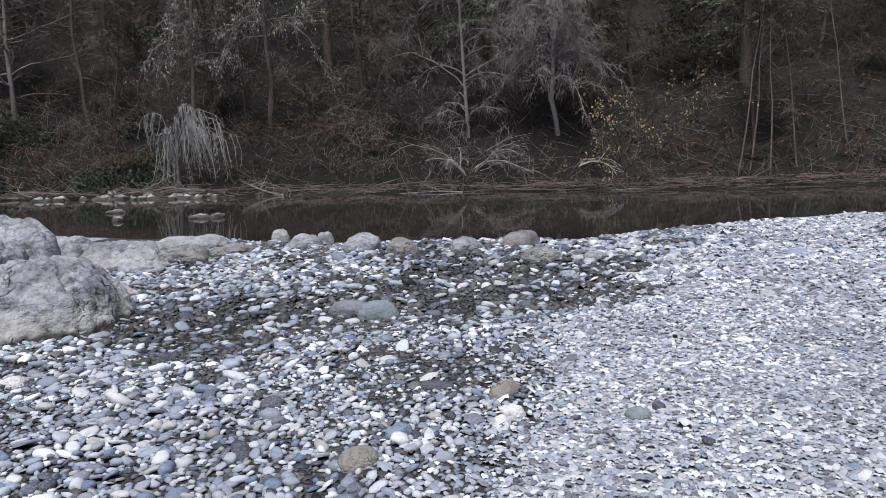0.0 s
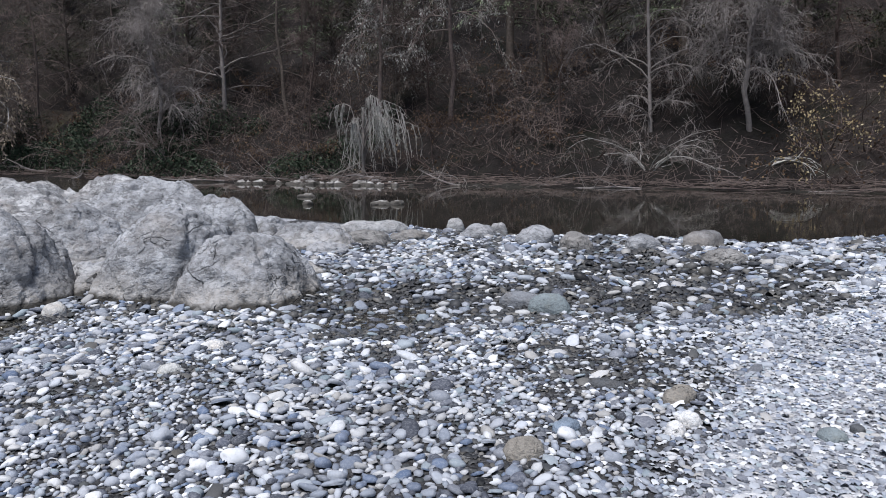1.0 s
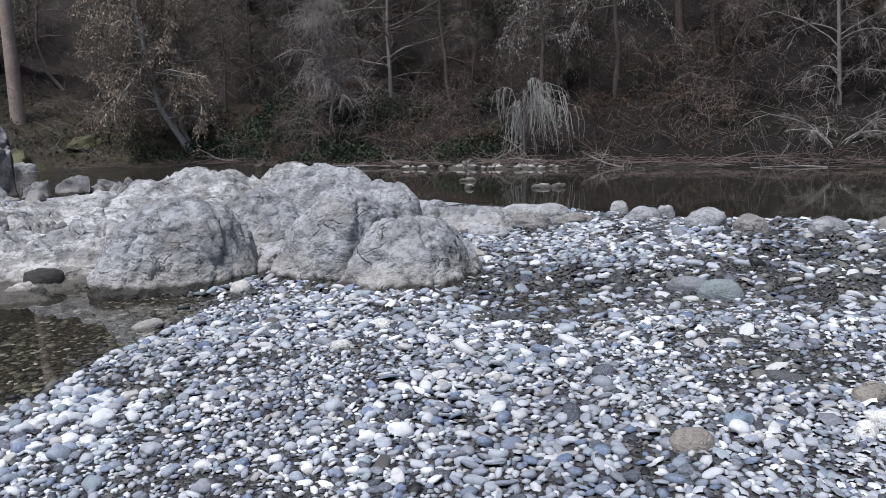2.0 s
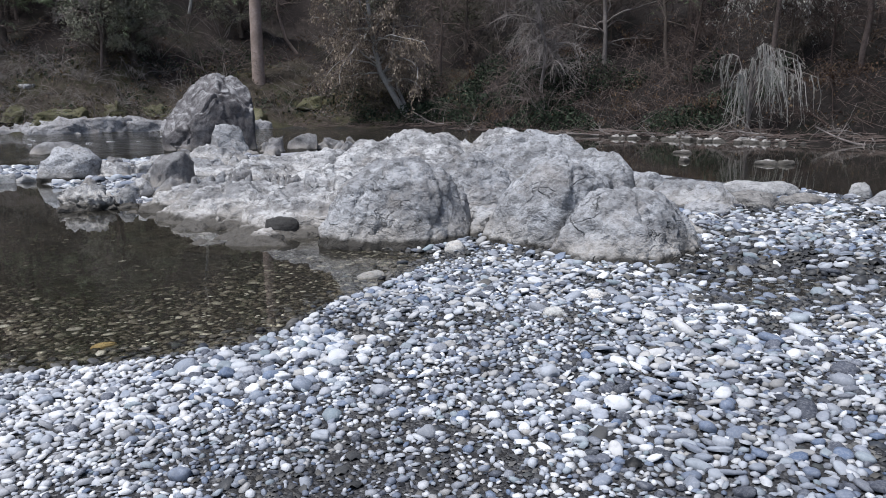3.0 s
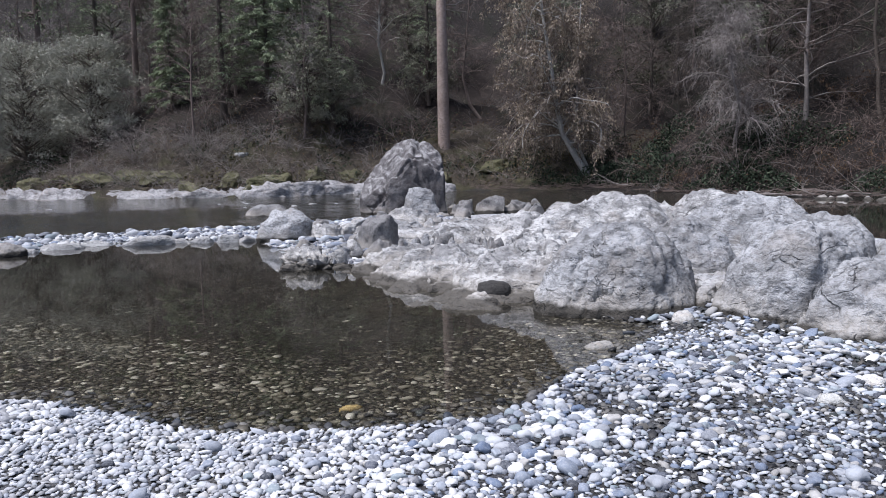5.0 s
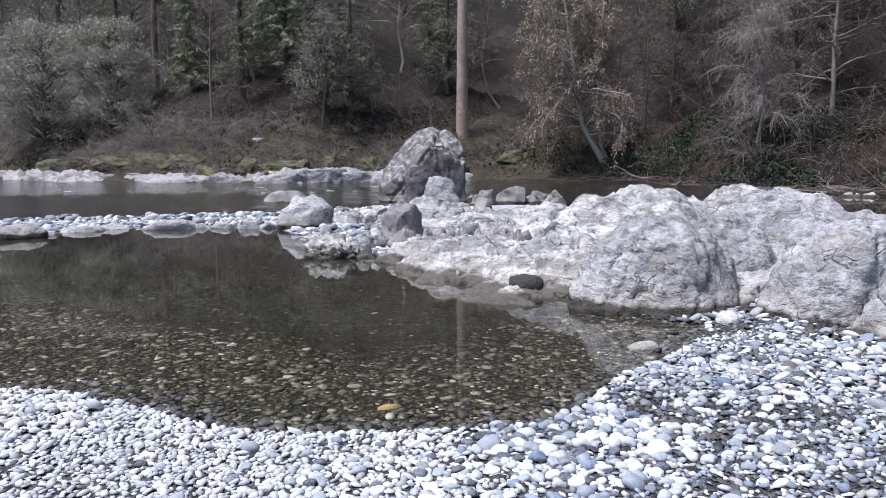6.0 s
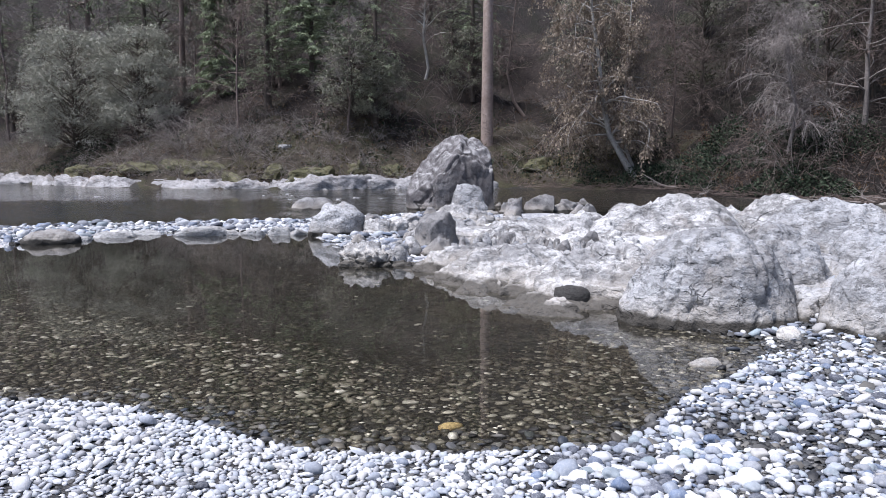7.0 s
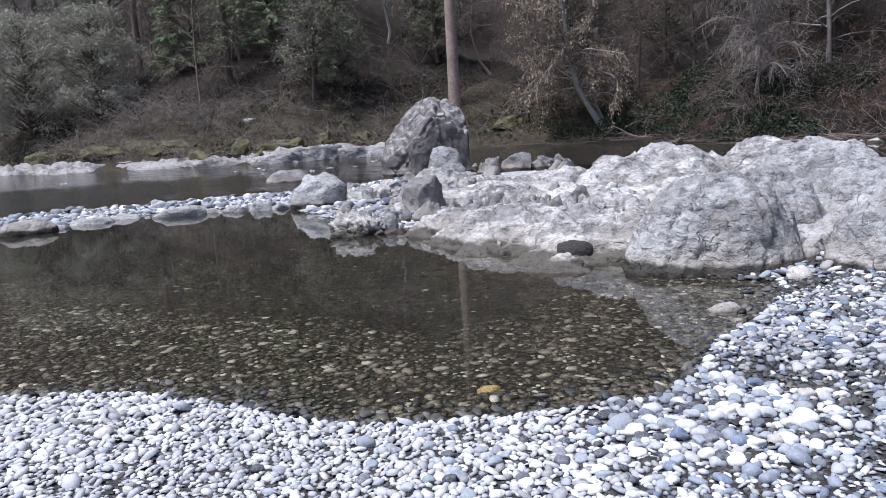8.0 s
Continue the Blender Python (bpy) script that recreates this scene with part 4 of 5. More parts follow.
pebble_field("gravel_stones", mid[palem], 1, "fine bleached gravel of the open bar", PEBBLE_FINE, cut=-0.12, squash=(0.3, 0.55), lift=0.3)
pebble_field("pebbles", mid[~palem], 1, "grey and white pebbles towards the river", PEBBLE, cut=-0.45)
pebble_field("pebbles", low_near[sunk] * (1, 1, 1.2), 1, "washed pale pebbles along the pool", PEBBLE_WASHED, cut=-0.2, lift=0.2)
pebble_field("damp_pebbles", np.concatenate([low_near[~sunk], low_mid]), 1, "small pebbles sunk between the cobbles, darkened as shaded gaps", PEBBLE_DAMP_SHADE, cut=-0.12, lift=0.0)
pebble_field("wet_pebbles", wet_near, 1, "dark wet pebbles in the shallow channel", PEBBLE_DAMP_SHADE, cut=-0.45, lift=0.5)
pebble_field("wet_pebbles", wet_mid, 1, "dark wet pebbles in the shallow channel", PEBBLE_DAMP_SHADE, cut=-0.45, lift=0.5)

# stones on the bed of the pool, and on the far spit
def on_shelf(x, y):
    """The shallow shelf along the near shore, fading into the silted depths."""
    near_shore = to_line(x, y, SHELF_SHORE)
    wide = np.interp(y, [-4, -1, 0.5, 2, 3.5, 5.5], [4.5, 3.6, 2.5, 1.7, 1.3, 0.9])
    return inside(x, y, POOL) & (rng.random(len(x)) < np.clip(1.6 - near_shore / wide, 0.025, 1))


SHELF_SHORE = [(-14, -5.4), (-9.5, -2.4), (-7.57, -0.4)] + POOL[:22:-1] + [(-6.2, 5.9)]
shallow = scatter((-9.5, -4.7, -2.5, 6), 26000, lambda x, y, u: 0.018 + 0.024 * u ** 2.2, lambda x, y: inside(x, y, POOL) & (to_line(x, y, SHELF_SHORE) < 0.5 * rng.random(len(x)) ** 1.5), packer)
pebble_field("wet_pebbles", shallow, 2, "wet pebbles standing at the waterline of the pool", PEBBLE_DAMP_SHADE, cut=-0.7, lift=0.9)
bed_pack = Packer(0.12, 0.7)
bed = scatter((-14, -4.6, -4, 5.8), 52000, lambda x, y, u: 0.016 + 0.036 * u ** 2.5, on_shelf, bed_pack)
pebble_field("bed_stones", bed, 1, "brown algae-coated stones on the bed of the pool", PEBBLE_WET, cut=-0.45, lift=0.3)
spit_pack = Packer(0.35, 0.72)
spit = scatter((-26, -7, -6, 13.5), 19000, lambda x, y, u: 0.045 + 0.12 * u ** 5, lambda x, y: dry(x, y) & ((x < -12) | (y > 6.8)), spit_pack)
pebble_field("spit_stones", spit, 1, "bleached stones of the spit between pool and river", PEBBLE, cut=-0.45)


# ---------------------------------------------------------------- trees and undergrowth
def tube_arrays(segs, sides=3):
    """Tapered prisms along rows of x0 y0 z0 x1 y1 z1 r0 r1."""
    s = np.asarray(segs, float)
    a, b = s[:, :3], s[:, 3:6]
    d = b - a
    d /= np.linalg.norm(d, axis=1, keepdims=True) + 1e-9
    ref = np.where(np.abs(d[:, 2:3]) > 0.9, [[1.0, 0, 0]], [[0, 0, 1.0]])
    u = np.cross(d, ref)
    u /= np.linalg.norm(u, axis=1, keepdims=True)
    w = np.cross(d, u)
    v = []
    for end, r in ((a, s[:, 6:7]), (b, s[:, 7:8])):
        for k in range(sides):
            t = 2 * math.pi * k / sides
            v.append(end + r * (u * math.cos(t) + w * math.sin(t)))
    v = np.stack(v, 1)
    k = np.arange(sides)
    f = np.stack([k, (k + 1) % sides, (k + 1) % sides + sides, k + sides], -1)
    f = f[None] + (np.arange(len(s)) * 2 * sides)[:, None, None]
    return v.reshape(-1, 3), f.reshape(-1, 4)


def leaf_arrays(c, size, g, droop=0.0, wide=0.3):
    """Pointed leaves at the rows of c."""
    n = len(c)
    d = g.normal(size=(n, 3))
    d[:, 2] -= droop
    d /= np.linalg.norm(d, axis=1, keepdims=True)
    u = np.cross(d, g.normal(size=(n, 3)))
    u /= np.linalg.norm(u, axis=1, keepdims=True)
    s = (size * g.uniform(0.6, 1.4, n))[:, None]
    if wide < 0.2:
        return np.stack([c, c + s * (d + wide * u), c + s * (0.8 * d - wide * u)], 1).reshape(-1, 3), np.arange(3 * n).reshape(-1, 3)
    v = np.stack([c, c + s * (0.5 * d + wide * u), c + s * d, c + s * (0.5 * d - wide * u)], 1)
    return v.reshape(-1, 3), np.arange(4 * n).reshape(-1, 4)


def grow(g, segs, tips, p, d, length, r, level, kids, bend, sag, pieces=5):
    d = np.array(d, float)
    d /= np.linalg.norm(d)
    p = np.array(p, float)
    for k in range(pieces):
        q = p + d * length / pieces
        r2 = r * (1 - 0.75 * (k + 1) / pieces) if level else r * (1 - 0.6 * (k + 1) / pieces)
        segs.append((*p, *q, max(r * (1 - 0.7 * k / pieces), 0.007), max(r2, 0.006)))
        if level < len(kids) and k >= (1 if level else 1):
            for _ in range(kids[level]):
                e = d * g.uniform(0.3, 0.9) + g.normal(size=3) * 0.75
                grow(g, segs, tips, p + (q - p) * g.random(), e, length * g.uniform(0.3, 0.55), max(r2, 0.006) * 0.6, level + 1, kids, bend * 1.2, sag, max(3, pieces - 1))
        p = q
        d = d + g.normal(size=3) * bend + np.array((0, 0, -sag * (0.3 + k / pieces)))
        d /= np.linalg.norm(d)
    tips.append(p)


def plant(name, label, category, parts, group=""):
    """A plant at the origin: an empty with a mesh for each part."""
    top = tagged(empty(name), label, category, group)
    for pname, me, plabel in parts:
        tagged(part_of(top, pname, me, plabel), kind="stuff" if pname in ("bough_work", "limb_work", "curtain") else "")
    return top


def limbs(g, start, d, length, r, pieces, sag, wobble):
    """Bent tapering limbs, all at once: rows of pieces, each x0 y0 z0 x1 y1 z1 r0 r1."""
    p, d = np.array(start, float), np.array(d, float)
    d /= np.linalg.norm(d, axis=1, keepdims=True)
    out = []
    for k in range(pieces):
        q = p + d * (length / pieces)[:, None]
        out.append(np.column_stack([p, q, np.maximum(r * (1 - 0.8 * k / pieces), 0.006), np.maximum(r * (1 - 0.8 * (k + 1) / pieces), 0.005)]))
        p = q
        d = d + g.normal(size=d.shape) * wobble - np.array((0, 0, sag))
        d /= np.linalg.norm(d, axis=1, keepdims=True)
    return np.stack(out, 1)


def buds(g, rows, per, first=1):
    """Random places along limbs: points, the limb's direction and radius there."""
    n, pieces = rows.shape[:2]
    i, k = np.repeat(np.arange(n), per), g.integers(min(first, pieces - 1), pieces, n * per)
    s, t = rows[i, k], g.random((n * per, 1))
    d = s[:, 3:6] - s[:, :3]
    return s[:, :3] + d * t, d / (np.linalg.norm(d, axis=1, keepdims=True) + 1e-9), s[:, 6]


def sprig_arrays(g, p, d, length, width, droop):
    """Fine twigs, each bent once: two slender blades end to end."""
    n = len(p)
    d = d / (np.linalg.norm(d, axis=1, keepdims=True) + 1e-9)
    u = np.cross(d, g.normal(size=(n, 3)))
    u *= width / (np.linalg.norm(u, axis=1, keepdims=True) + 1e-9)
    ln = (length * g.uniform(0.5, 1.4, n))[:, None]
    m = p + d * ln * 0.5
    e = d - np.array((0, 0, droop))
    tip = m + e / np.linalg.norm(e, axis=1, keepdims=True) * ln * 0.5
    v = np.stack([p - u, p + u, m, m - u * 0.8, m + u * 0.8, tip], 1)
    return v.reshape(-1, 3), np.arange(6 * n).reshape(-1, 3)


def joined(*pieces):
    """Several sets of vertices and faces as one set of triangles."""
    vs, fs, n = [], [], 0
    for v, f in pieces:
        f = np.asarray(f)
        if f.shape[1] == 4:
            f = np.concatenate([f[:, [0, 1, 2]], f[:, [0, 2, 3]]])
        vs.append(v)
        fs.append(f + n)
        n += len(v)
    return np.concatenate(vs), np.concatenate(fs)


def lacy_parts(seed, stem, stem_r, count, low, reach, rise, sag, subs, twigs, bark, twig, width=0.012, droop=0.5, wobble=0.17, sprig=0.6, taper=0.5, leaf=None, leaves=0, leaf_size=0.12):
    """A leafless tree: a bent stem, arching limbs, drooping side branches and a haze of fine twigs."""
    g = np.random.default_rng(seed)
    stem = np.asarray(stem, float)
    at = np.linspace(0, 1, len(stem))
    t = low + (1 - low) * g.random(count)
    start = np.column_stack([np.interp(t, at, stem[:, k]) for k in range(3)])
    a = g.uniform(0, 2 * math.pi, count)
    d = np.column_stack([np.cos(a), np.sin(a), rise + 0.35 * g.normal(size=count)])
    ln = reach * (1 - taper * (t - low) / (1 - low + 1e-6)) * g.uniform(0.5, 1.2, count)
    first = limbs(g, start, d, ln, np.interp(t, at, np.linspace(stem_r, stem_r * 0.25, len(at))) * g.uniform(0.22, 0.5, count) + 0.008, 7, sag, wobble)
    p, d, r = buds(g, first, subs)
    second = limbs(g, p, d * 0.55 + g.normal(size=d.shape) * 0.6, np.repeat(ln, subs) * g.uniform(0.2, 0.5, len(p)), r * 0.45 + 0.003, 3, sag * 1.3, wobble * 1.3)
    p, d, r = buds(g, second, twigs, 0)
    fine = sprig_arrays(g, p, d * 0.7 + g.normal(size=d.shape) * 0.55, sprig, width, droop)
    parts = [("trunk", tube_mesh("trunk", stem, np.linspace(stem_r, stem_r * 0.25, len(stem)), 8, bark), ""),
             ("limb_work", raw_mesh("limb_work", *tube_arrays(first.reshape(-1, 8), 4), bark), ""),
             ("crown", raw_mesh("crown", *joined(tube_arrays(second.reshape(-1, 8)), fine), twig), "")]
    if leaf:
        p, d, r = buds(g, second, max(1, leaves // len(second)), 0)
        parts.append(("foliage", raw_mesh("foliage", *leaf_arrays(p + g.normal(size=p.shape) * 0.12, leaf_size, g, 1.8, 0.22), leaf, False), ""))
    return parts


def stem_line(seed, height, lean=(0.0, 0.0), bend=0.03, n=9):
    g = np.random.default_rng(seed + 70)
    z = np.linspace(-0.04, 1, n)
    off = np.cumsum(g.normal(size=(n, 2)) * bend, 0) * height * 0.35
    return np.column_stack([lean[0] * height * z + off[:, 0] - off[0, 0], lean[1] * height * z + off[:, 1] - off[0, 1], height * z])


def fountain_parts(seed, height, stems, subs, twigs, bark, twig, lean=0.6, sag=0.2, width=0.011, r=0.03, droop=0.4, leaf=None, leaves=0):
    """A shrub of arching stems from one foot, with side branches and fine twigs."""
    g = np.random.default_rng(seed)
    a = g.uniform(0, 2 * math.pi, stems)
    start = np.column_stack([np.cos(a) * 0.2, np.sin(a) * 0.2, np.full(stems, -0.1)]) * g.uniform(0.2, 1.6, (stems, 1))
    start[:, 2] = -0.1
    d = np.column_stack([np.cos(a) * lean, np.sin(a) * lean, np.ones(stems)]) + g.normal(size=(stems, 3)) * 0.22
    ln = height * g.uniform(0.6, 1.5, stems)
    first = limbs(g, start, d, ln, r * g.uniform(0.6, 1.2, stems), 7, sag, 0.15)
    p, d, rr = buds(g, first, subs, 2)
    second = limbs(g, p, d * 0.6 + g.normal(size=d.shape) * 0.6, np.repeat(ln, subs) * g.uniform(0.15, 0.42, len(p)), rr * 0.5 + 0.003, 3, sag * 0.9, 0.24)
    p, d, rr = buds(g, second, twigs, 0)
    fine = sprig_arrays(g, p, d * 0.7 + g.normal(size=d.shape) * 0.6, 0.13 * height, width, droop)
    parts = [("limb_work", raw_mesh("limb_work", *tube_arrays(first.reshape(-1, 8)), bark), ""), ("crown", raw_mesh("crown", *joined(tube_arrays(second.reshape(-1, 8)), fine), twig), "")]
    if leaf:
        p, d, rr = buds(g, second, max(1, leaves // len(second)), 0)
        parts.append(("foliage", raw_mesh("foliage", *leaf_arrays(p + g.normal(size=p.shape) * 0.1, 0.11, g, 0.8), leaf, False), "withered leaves"))
    return parts


def leafy_tree(seed, height, spread, bark, leaf, clumps=60, per=55, low=0.2, size=0.2, fine=0.24):
    g = np.random.default_rng(seed)
    u = g.random(clumps)
    a = g.uniform(0, 2 * math.pi, clumps)
    z = height * (low + (1 - low) * u)
    rad = spread * np.sqrt(np.maximum(0.05, 1 - ((u - 0.4) / 0.66) ** 2)) * g.uniform(0.45, 1.05, clumps)
    c = np.column_stack([np.cos(a) * rad, np.sin(a) * rad, z])
    b = np.column_stack([np.full(clumps, 0.05), np.full(clumps, 0.05), np.maximum(0.3, z - rad * 0.7)])
    arms = limbs(g, b, c - b, np.linalg.norm(c - b, axis=1), np.full(clumps, 0.05), 4, 0.03, 0.12)
    tips = arms[:, -1, 3:6]
    wide = g.uniform(0.6, 1.4, (clumps, 1, 1)) * np.array((0.5, 0.5, 0.3)) * spread * fine
    cs = (tips[:, None] + g.normal(size=(clumps, per, 3)) * wide).reshape(-1, 3)
    stem = tube_mesh("trunk", [(0, 0, -0.3), (0.06, 0.02, height * 0.2), (0.1, 0, height * 0.4), (0, 0.1, height * 0.7)], [0.2, 0.15, 0.11, 0.04], 8, bark)
    v, f = sprig_arrays(g, cs, g.normal(size=cs.shape) + (0, 0, 0.2), size, size * 0.17, 0.5)
    return [("trunk", stem, ""), ("limb_work", raw_mesh("limb_work", *tube_arrays(arms.reshape(-1, 8)), bark), ""), ("foliage", raw_mesh("foliage", v, f, leaf, False), "")]


def conifer_tree(seed, height, spread, r=0.25, low=0.12, step=0.62, leaf=None, dense=1.0):
    """A conifer: whorls of drooping boughs hung with short sprays."""
    g = np.random.default_rng(seed)
    levels = np.arange(height * low, height * 0.98, step)
    z = np.repeat(levels, 5) + g.normal(size=len(levels) * 5) * step * 0.4
    n = len(z)
    a = g.uniform(0, 2 * math.pi, n)
    ln = (spread * np.clip(1 - z / height, 0, 1) ** 0.8 + 0.25) * g.uniform(0.5, 1.15, n)
    rows = limbs(g, np.column_stack([a * 0, a * 0, z]), np.column_stack([np.cos(a), np.sin(a), g.uniform(-0.1, 0.35, n)]), ln, 0.012 + 0.008 * ln, 5, 0.13, 0.06)
    per = int(30 * dense)
    p, d, _ = buds(g, rows, per, 0)
    side = np.cross(d, (0, 0, 1.0)) * g.choice([-1, 1], len(d))[:, None]
    v, f = sprig_arrays(g, p + g.normal(size=p.shape) * 0.05, d * 0.5 + side * g.uniform(0.2, 1, (len(d), 1)) + g.normal(size=d.shape) * 0.18, 0.36, 0.03 if dense < 2 else 0.055, 0.9)
    stem = tube_mesh("trunk", [(0, 0, -0.4), (0, 0, 0.3), (0, 0, height * 0.5), (0, 0, height)], [r * 1.25, r, r * 0.55, 0.02], 8, BARK_DARK)
    return [("trunk", stem, ""), ("bough_work", raw_mesh("bough_work", *tube_arrays(np.concatenate([rows[:, 0, :3], rows[:, 2, 3:6], rows[:, 0, 6:7], rows[:, 3, 6:7]], 1)), BARK_DARK), ""),
            ("foliage", raw_mesh("foliage", v, f, leaf or LEAF_CONIFER, False), "")]


def weeping_parts(seed, height, spread, count, strands):
    """Limbs arching over to one side, hung with pale mossy strands that reach almost to the ground."""
    g = np.random.default_rng(seed)
    a = g.uniform(0, 2 * math.pi, count)
    reach = spread * np.where(np.cos(a) > 0, g.uniform(0.7, 1.25, count), g.uniform(0.3, 0.75, count))
    top = height * g.uniform(0.62, 1.0, count)
    t = np.linspace(0, 1, 9)
    arc = np.stack([np.cos(a)[:, None] * reach[:, None] * t ** 1.5, np.sin(a)[:, None] * reach[:, None] * t ** 1.5, top[:, None] * (1 - (1 - np.minimum(1, 1.5 * t)) ** 2 - 1.6 * np.maximum(0, t - 0.66) ** 2)], -1)
    arc = arc + g.normal(size=arc.shape) * 0.05
    thick = np.tile(np.linspace(0.032, 0.012, 9), (count, 1))
    rows = np.concatenate([arc[:, :-1], arc[:, 1:], thick[:, :-1, None], thick[:, 1:, None]], -1)
    p, d, _ = buds(g, rows, strands, 3)
    p, d = p[p[:, 2] > 1.0], d[p[:, 2] > 1.0]
    ln = np.minimum(p[:, 2] - 0.3, g.uniform(0.4, 2.8, len(p)))
    hang = limbs(g, p, d * 0.25 + (0, 0, -0.8), ln, np.full(len(p), 0.026), 6, 0.35, 0.16)
    q, d, _ = buds(g, hang, 20, 0)
    tufts = sprig_arrays(g, q, g.normal(size=q.shape) * 0.6 + (0, 0, -0.5), 0.16, 0.016, 0.6)
    q, d, _ = buds(g, rows, 40, 4)
    more = sprig_arrays(g, q, g.normal(size=q.shape), 0.18, 0.012, 0.4)
    return [("limb_work", raw_mesh("limb_work", *tube_arrays(rows.reshape(-1, 8), 5), BARK_LICHEN), ""), ("curtain", raw_mesh("curtain", *tube_arrays(hang.reshape(-1, 8)), BARK_PALE), ""),
            ("lichen", raw_mesh("lichen", *joined(tufts, more), LEAF_LICHEN), "pale hanging lichen")]


def bank_point(s, inland):
    """A place s metres along the far bank (0 at its bend by the ledge) and so far inland."""
    pts = np.array(FAR_BANK[3:16], float)
    seg = np.diff(pts, axis=0)
    ln = np.hypot(seg[:, 0], seg[:, 1])
    cum = np.concatenate([[0], np.cumsum(ln)])
    i = int(np.clip(np.searchsorted(cum, s) - 1, 0, len(seg) - 1))
    t = seg[i] / ln[i]
    p = pts[i] + t * (s - cum[i])
    return p[0] - t[1] * inland, p[1] + t[0] * inland


BANK_LENGTH = float(np.hypot(*np.diff(np.array(FAR_BANK[3:16], float), axis=0).T).sum())


def set_down(thing, x, y, turn=0, size=1.0, sink=0.05):
    thing.matrix_basis = pose(x, y, float(ground_z([x], [y])[0]) - sink, 0, 0, turn) @ Matrix.Scale(size, 4)
    return thing


def copies(models, spots, g, sizes=(0.8, 1.25)):
    """One plant at each spot, the models in random turn."""
    used = set()
    for n, (x, y) in enumerate(spots):
        k = n if n < len(models) else int(g.integers(0, len(models)))
        m = pose(x, y, float(ground_z([x], [y])[0]) - 0.05, 0, 0, g.uniform(0, 360))
        s = g.uniform(*sizes)
        if k in used:
            ob = copy_thing(models[k], m)
        else:
            ob = models[k]
            ob.matrix_basis = m
            used.add(k)
        ob.scale = (s, s, s * g.uniform(0.9, 1.1))


g = np.random.default_rng(11)


def hill_places(n, x0, x1, d0, d1, power=1.0):
    """Random places on the slope, between two distances from the far shore."""
    out = np.zeros((0, 2))
    while len(out) < n:
        x, y = g.uniform(x0, x1, 4 * n), g.uniform(-50, 95, 4 * n)
        d = to_line(x, y, FAR_BANK)
        want = d0 + (d1 - d0) * g.random(4 * n) ** power
        ok = inside(x, y, HILL) & (d > d0) & (d < (d1 if power == 1.0 else want))
        out = np.concatenate([out, np.column_stack([x, y])[ok]])
    return out[:n]


ALONE = [(-15, 35.8, 2.8), (-1, 36.4, 2.2), (3.0, 34.4, 3.0), (-0.9, 33.9, 2.2), (-41, 36.0, 5.0), (-38, 37, 3.5), (-29, 38.5, 3.2), (-28.6, 43, 3.0), (-76, 5, 5.5), (-72, 9.5, 4.5), (-52, 32.4, 3.2), (-48.0, 28.0, 2.5),
         (-62, 22, 4.0), (-68.7, 15, 3.0), (-61, 31.5, 3.0), (-9.5, 34.4, 2.0), (-35, 39.5, 3.2), (-54, 37, 2.5)]


def hill_spots(n, x0, x1, d0, d1, gap):
    """Irregular spots on the slope, clear of the trees that stand alone."""
    got = []
    for x, y in hill_places(n, x0, x1, d0, d1):
        if all((x - a) ** 2 + (y - b) ** 2 > gap * gap for a, b in got) and all((x - a) ** 2 + (y - b) ** 2 > r * r for a, b, r in ALONE):
            got.append((x, y))
    return got


def shrubs(tint, mats, seed, sag=0.16):
    return [plant("bare_shrub", "leafless %s riverside shrub on the bank" % tint, "shrub", fountain_parts(seed + k, h, st, 6, 7, mats[0], mats[k % 2], lean=1.0, sag=sag), "shrubs on the far bank")
            for k, (h, st) in enumerate([(2.6, 9), (3.4, 9), (2.0, 10), (4.0, 9), (2.6, 9)])]


copies(shrubs("grey", (BARK_LICHEN, BARK_TWIG), 200), hill_spots(1200, -90, -42, 1.6, 13, 2.2), g, (0.5, 1.05))
copies(shrubs("low grey", (BARK_LICHEN, BARK_LICHEN), 230, 0.2), hill_spots(700, -92, -47, 1.0, 7, 1.9), g, (0.4, 0.85))
# brown plants on this stretch also carry the slope's shade in their tone
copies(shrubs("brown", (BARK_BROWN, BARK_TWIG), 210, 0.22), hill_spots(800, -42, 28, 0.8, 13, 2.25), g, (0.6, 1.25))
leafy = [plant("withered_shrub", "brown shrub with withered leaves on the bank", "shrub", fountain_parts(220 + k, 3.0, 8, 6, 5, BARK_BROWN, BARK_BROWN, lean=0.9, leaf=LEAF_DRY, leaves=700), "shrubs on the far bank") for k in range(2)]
copies(leafy, hill_spots(200, -48, 26, 1, 10, 4.8), g, (0.6, 1.2))


def tall_trees(tint, mats, seed):
    return [plant("bare_tree", "tall leafless %s tree on the wooded slope" % tint, "tree",
                  lacy_parts(seed + k, stem_line(seed + k, h, (lx, 0.02)), rr, 26, 0.22, 0.34 * h, rise, 0.13, 7, 13, mats[0], mats[k % 2], width=0.015, sprig=0.8), "trees on the slope")
            for k, (h, rr, lx, rise) in enumerate([(12, 0.1, 0.05, 0.5), (14, 0.12, -0.04, 0.3), (10, 0.08, 0.12, 0.9), (15, 0.14, 0.0, 0.2)])]


copies(tall_trees("grey", (BARK_TWIG, BARK_LICHEN), 240), hill_spots(300, -105, -42, 6, 24, 7.6), g, (0.7, 1.15))
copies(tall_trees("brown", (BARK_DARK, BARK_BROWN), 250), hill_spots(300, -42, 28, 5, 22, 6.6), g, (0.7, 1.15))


copies(tall_trees("slender brown", (BARK_BROWN, BARK_TWIG), 256), hill_spots(160, -27, 18, 3, 10, 4.6), g, (0.45, 0.75))


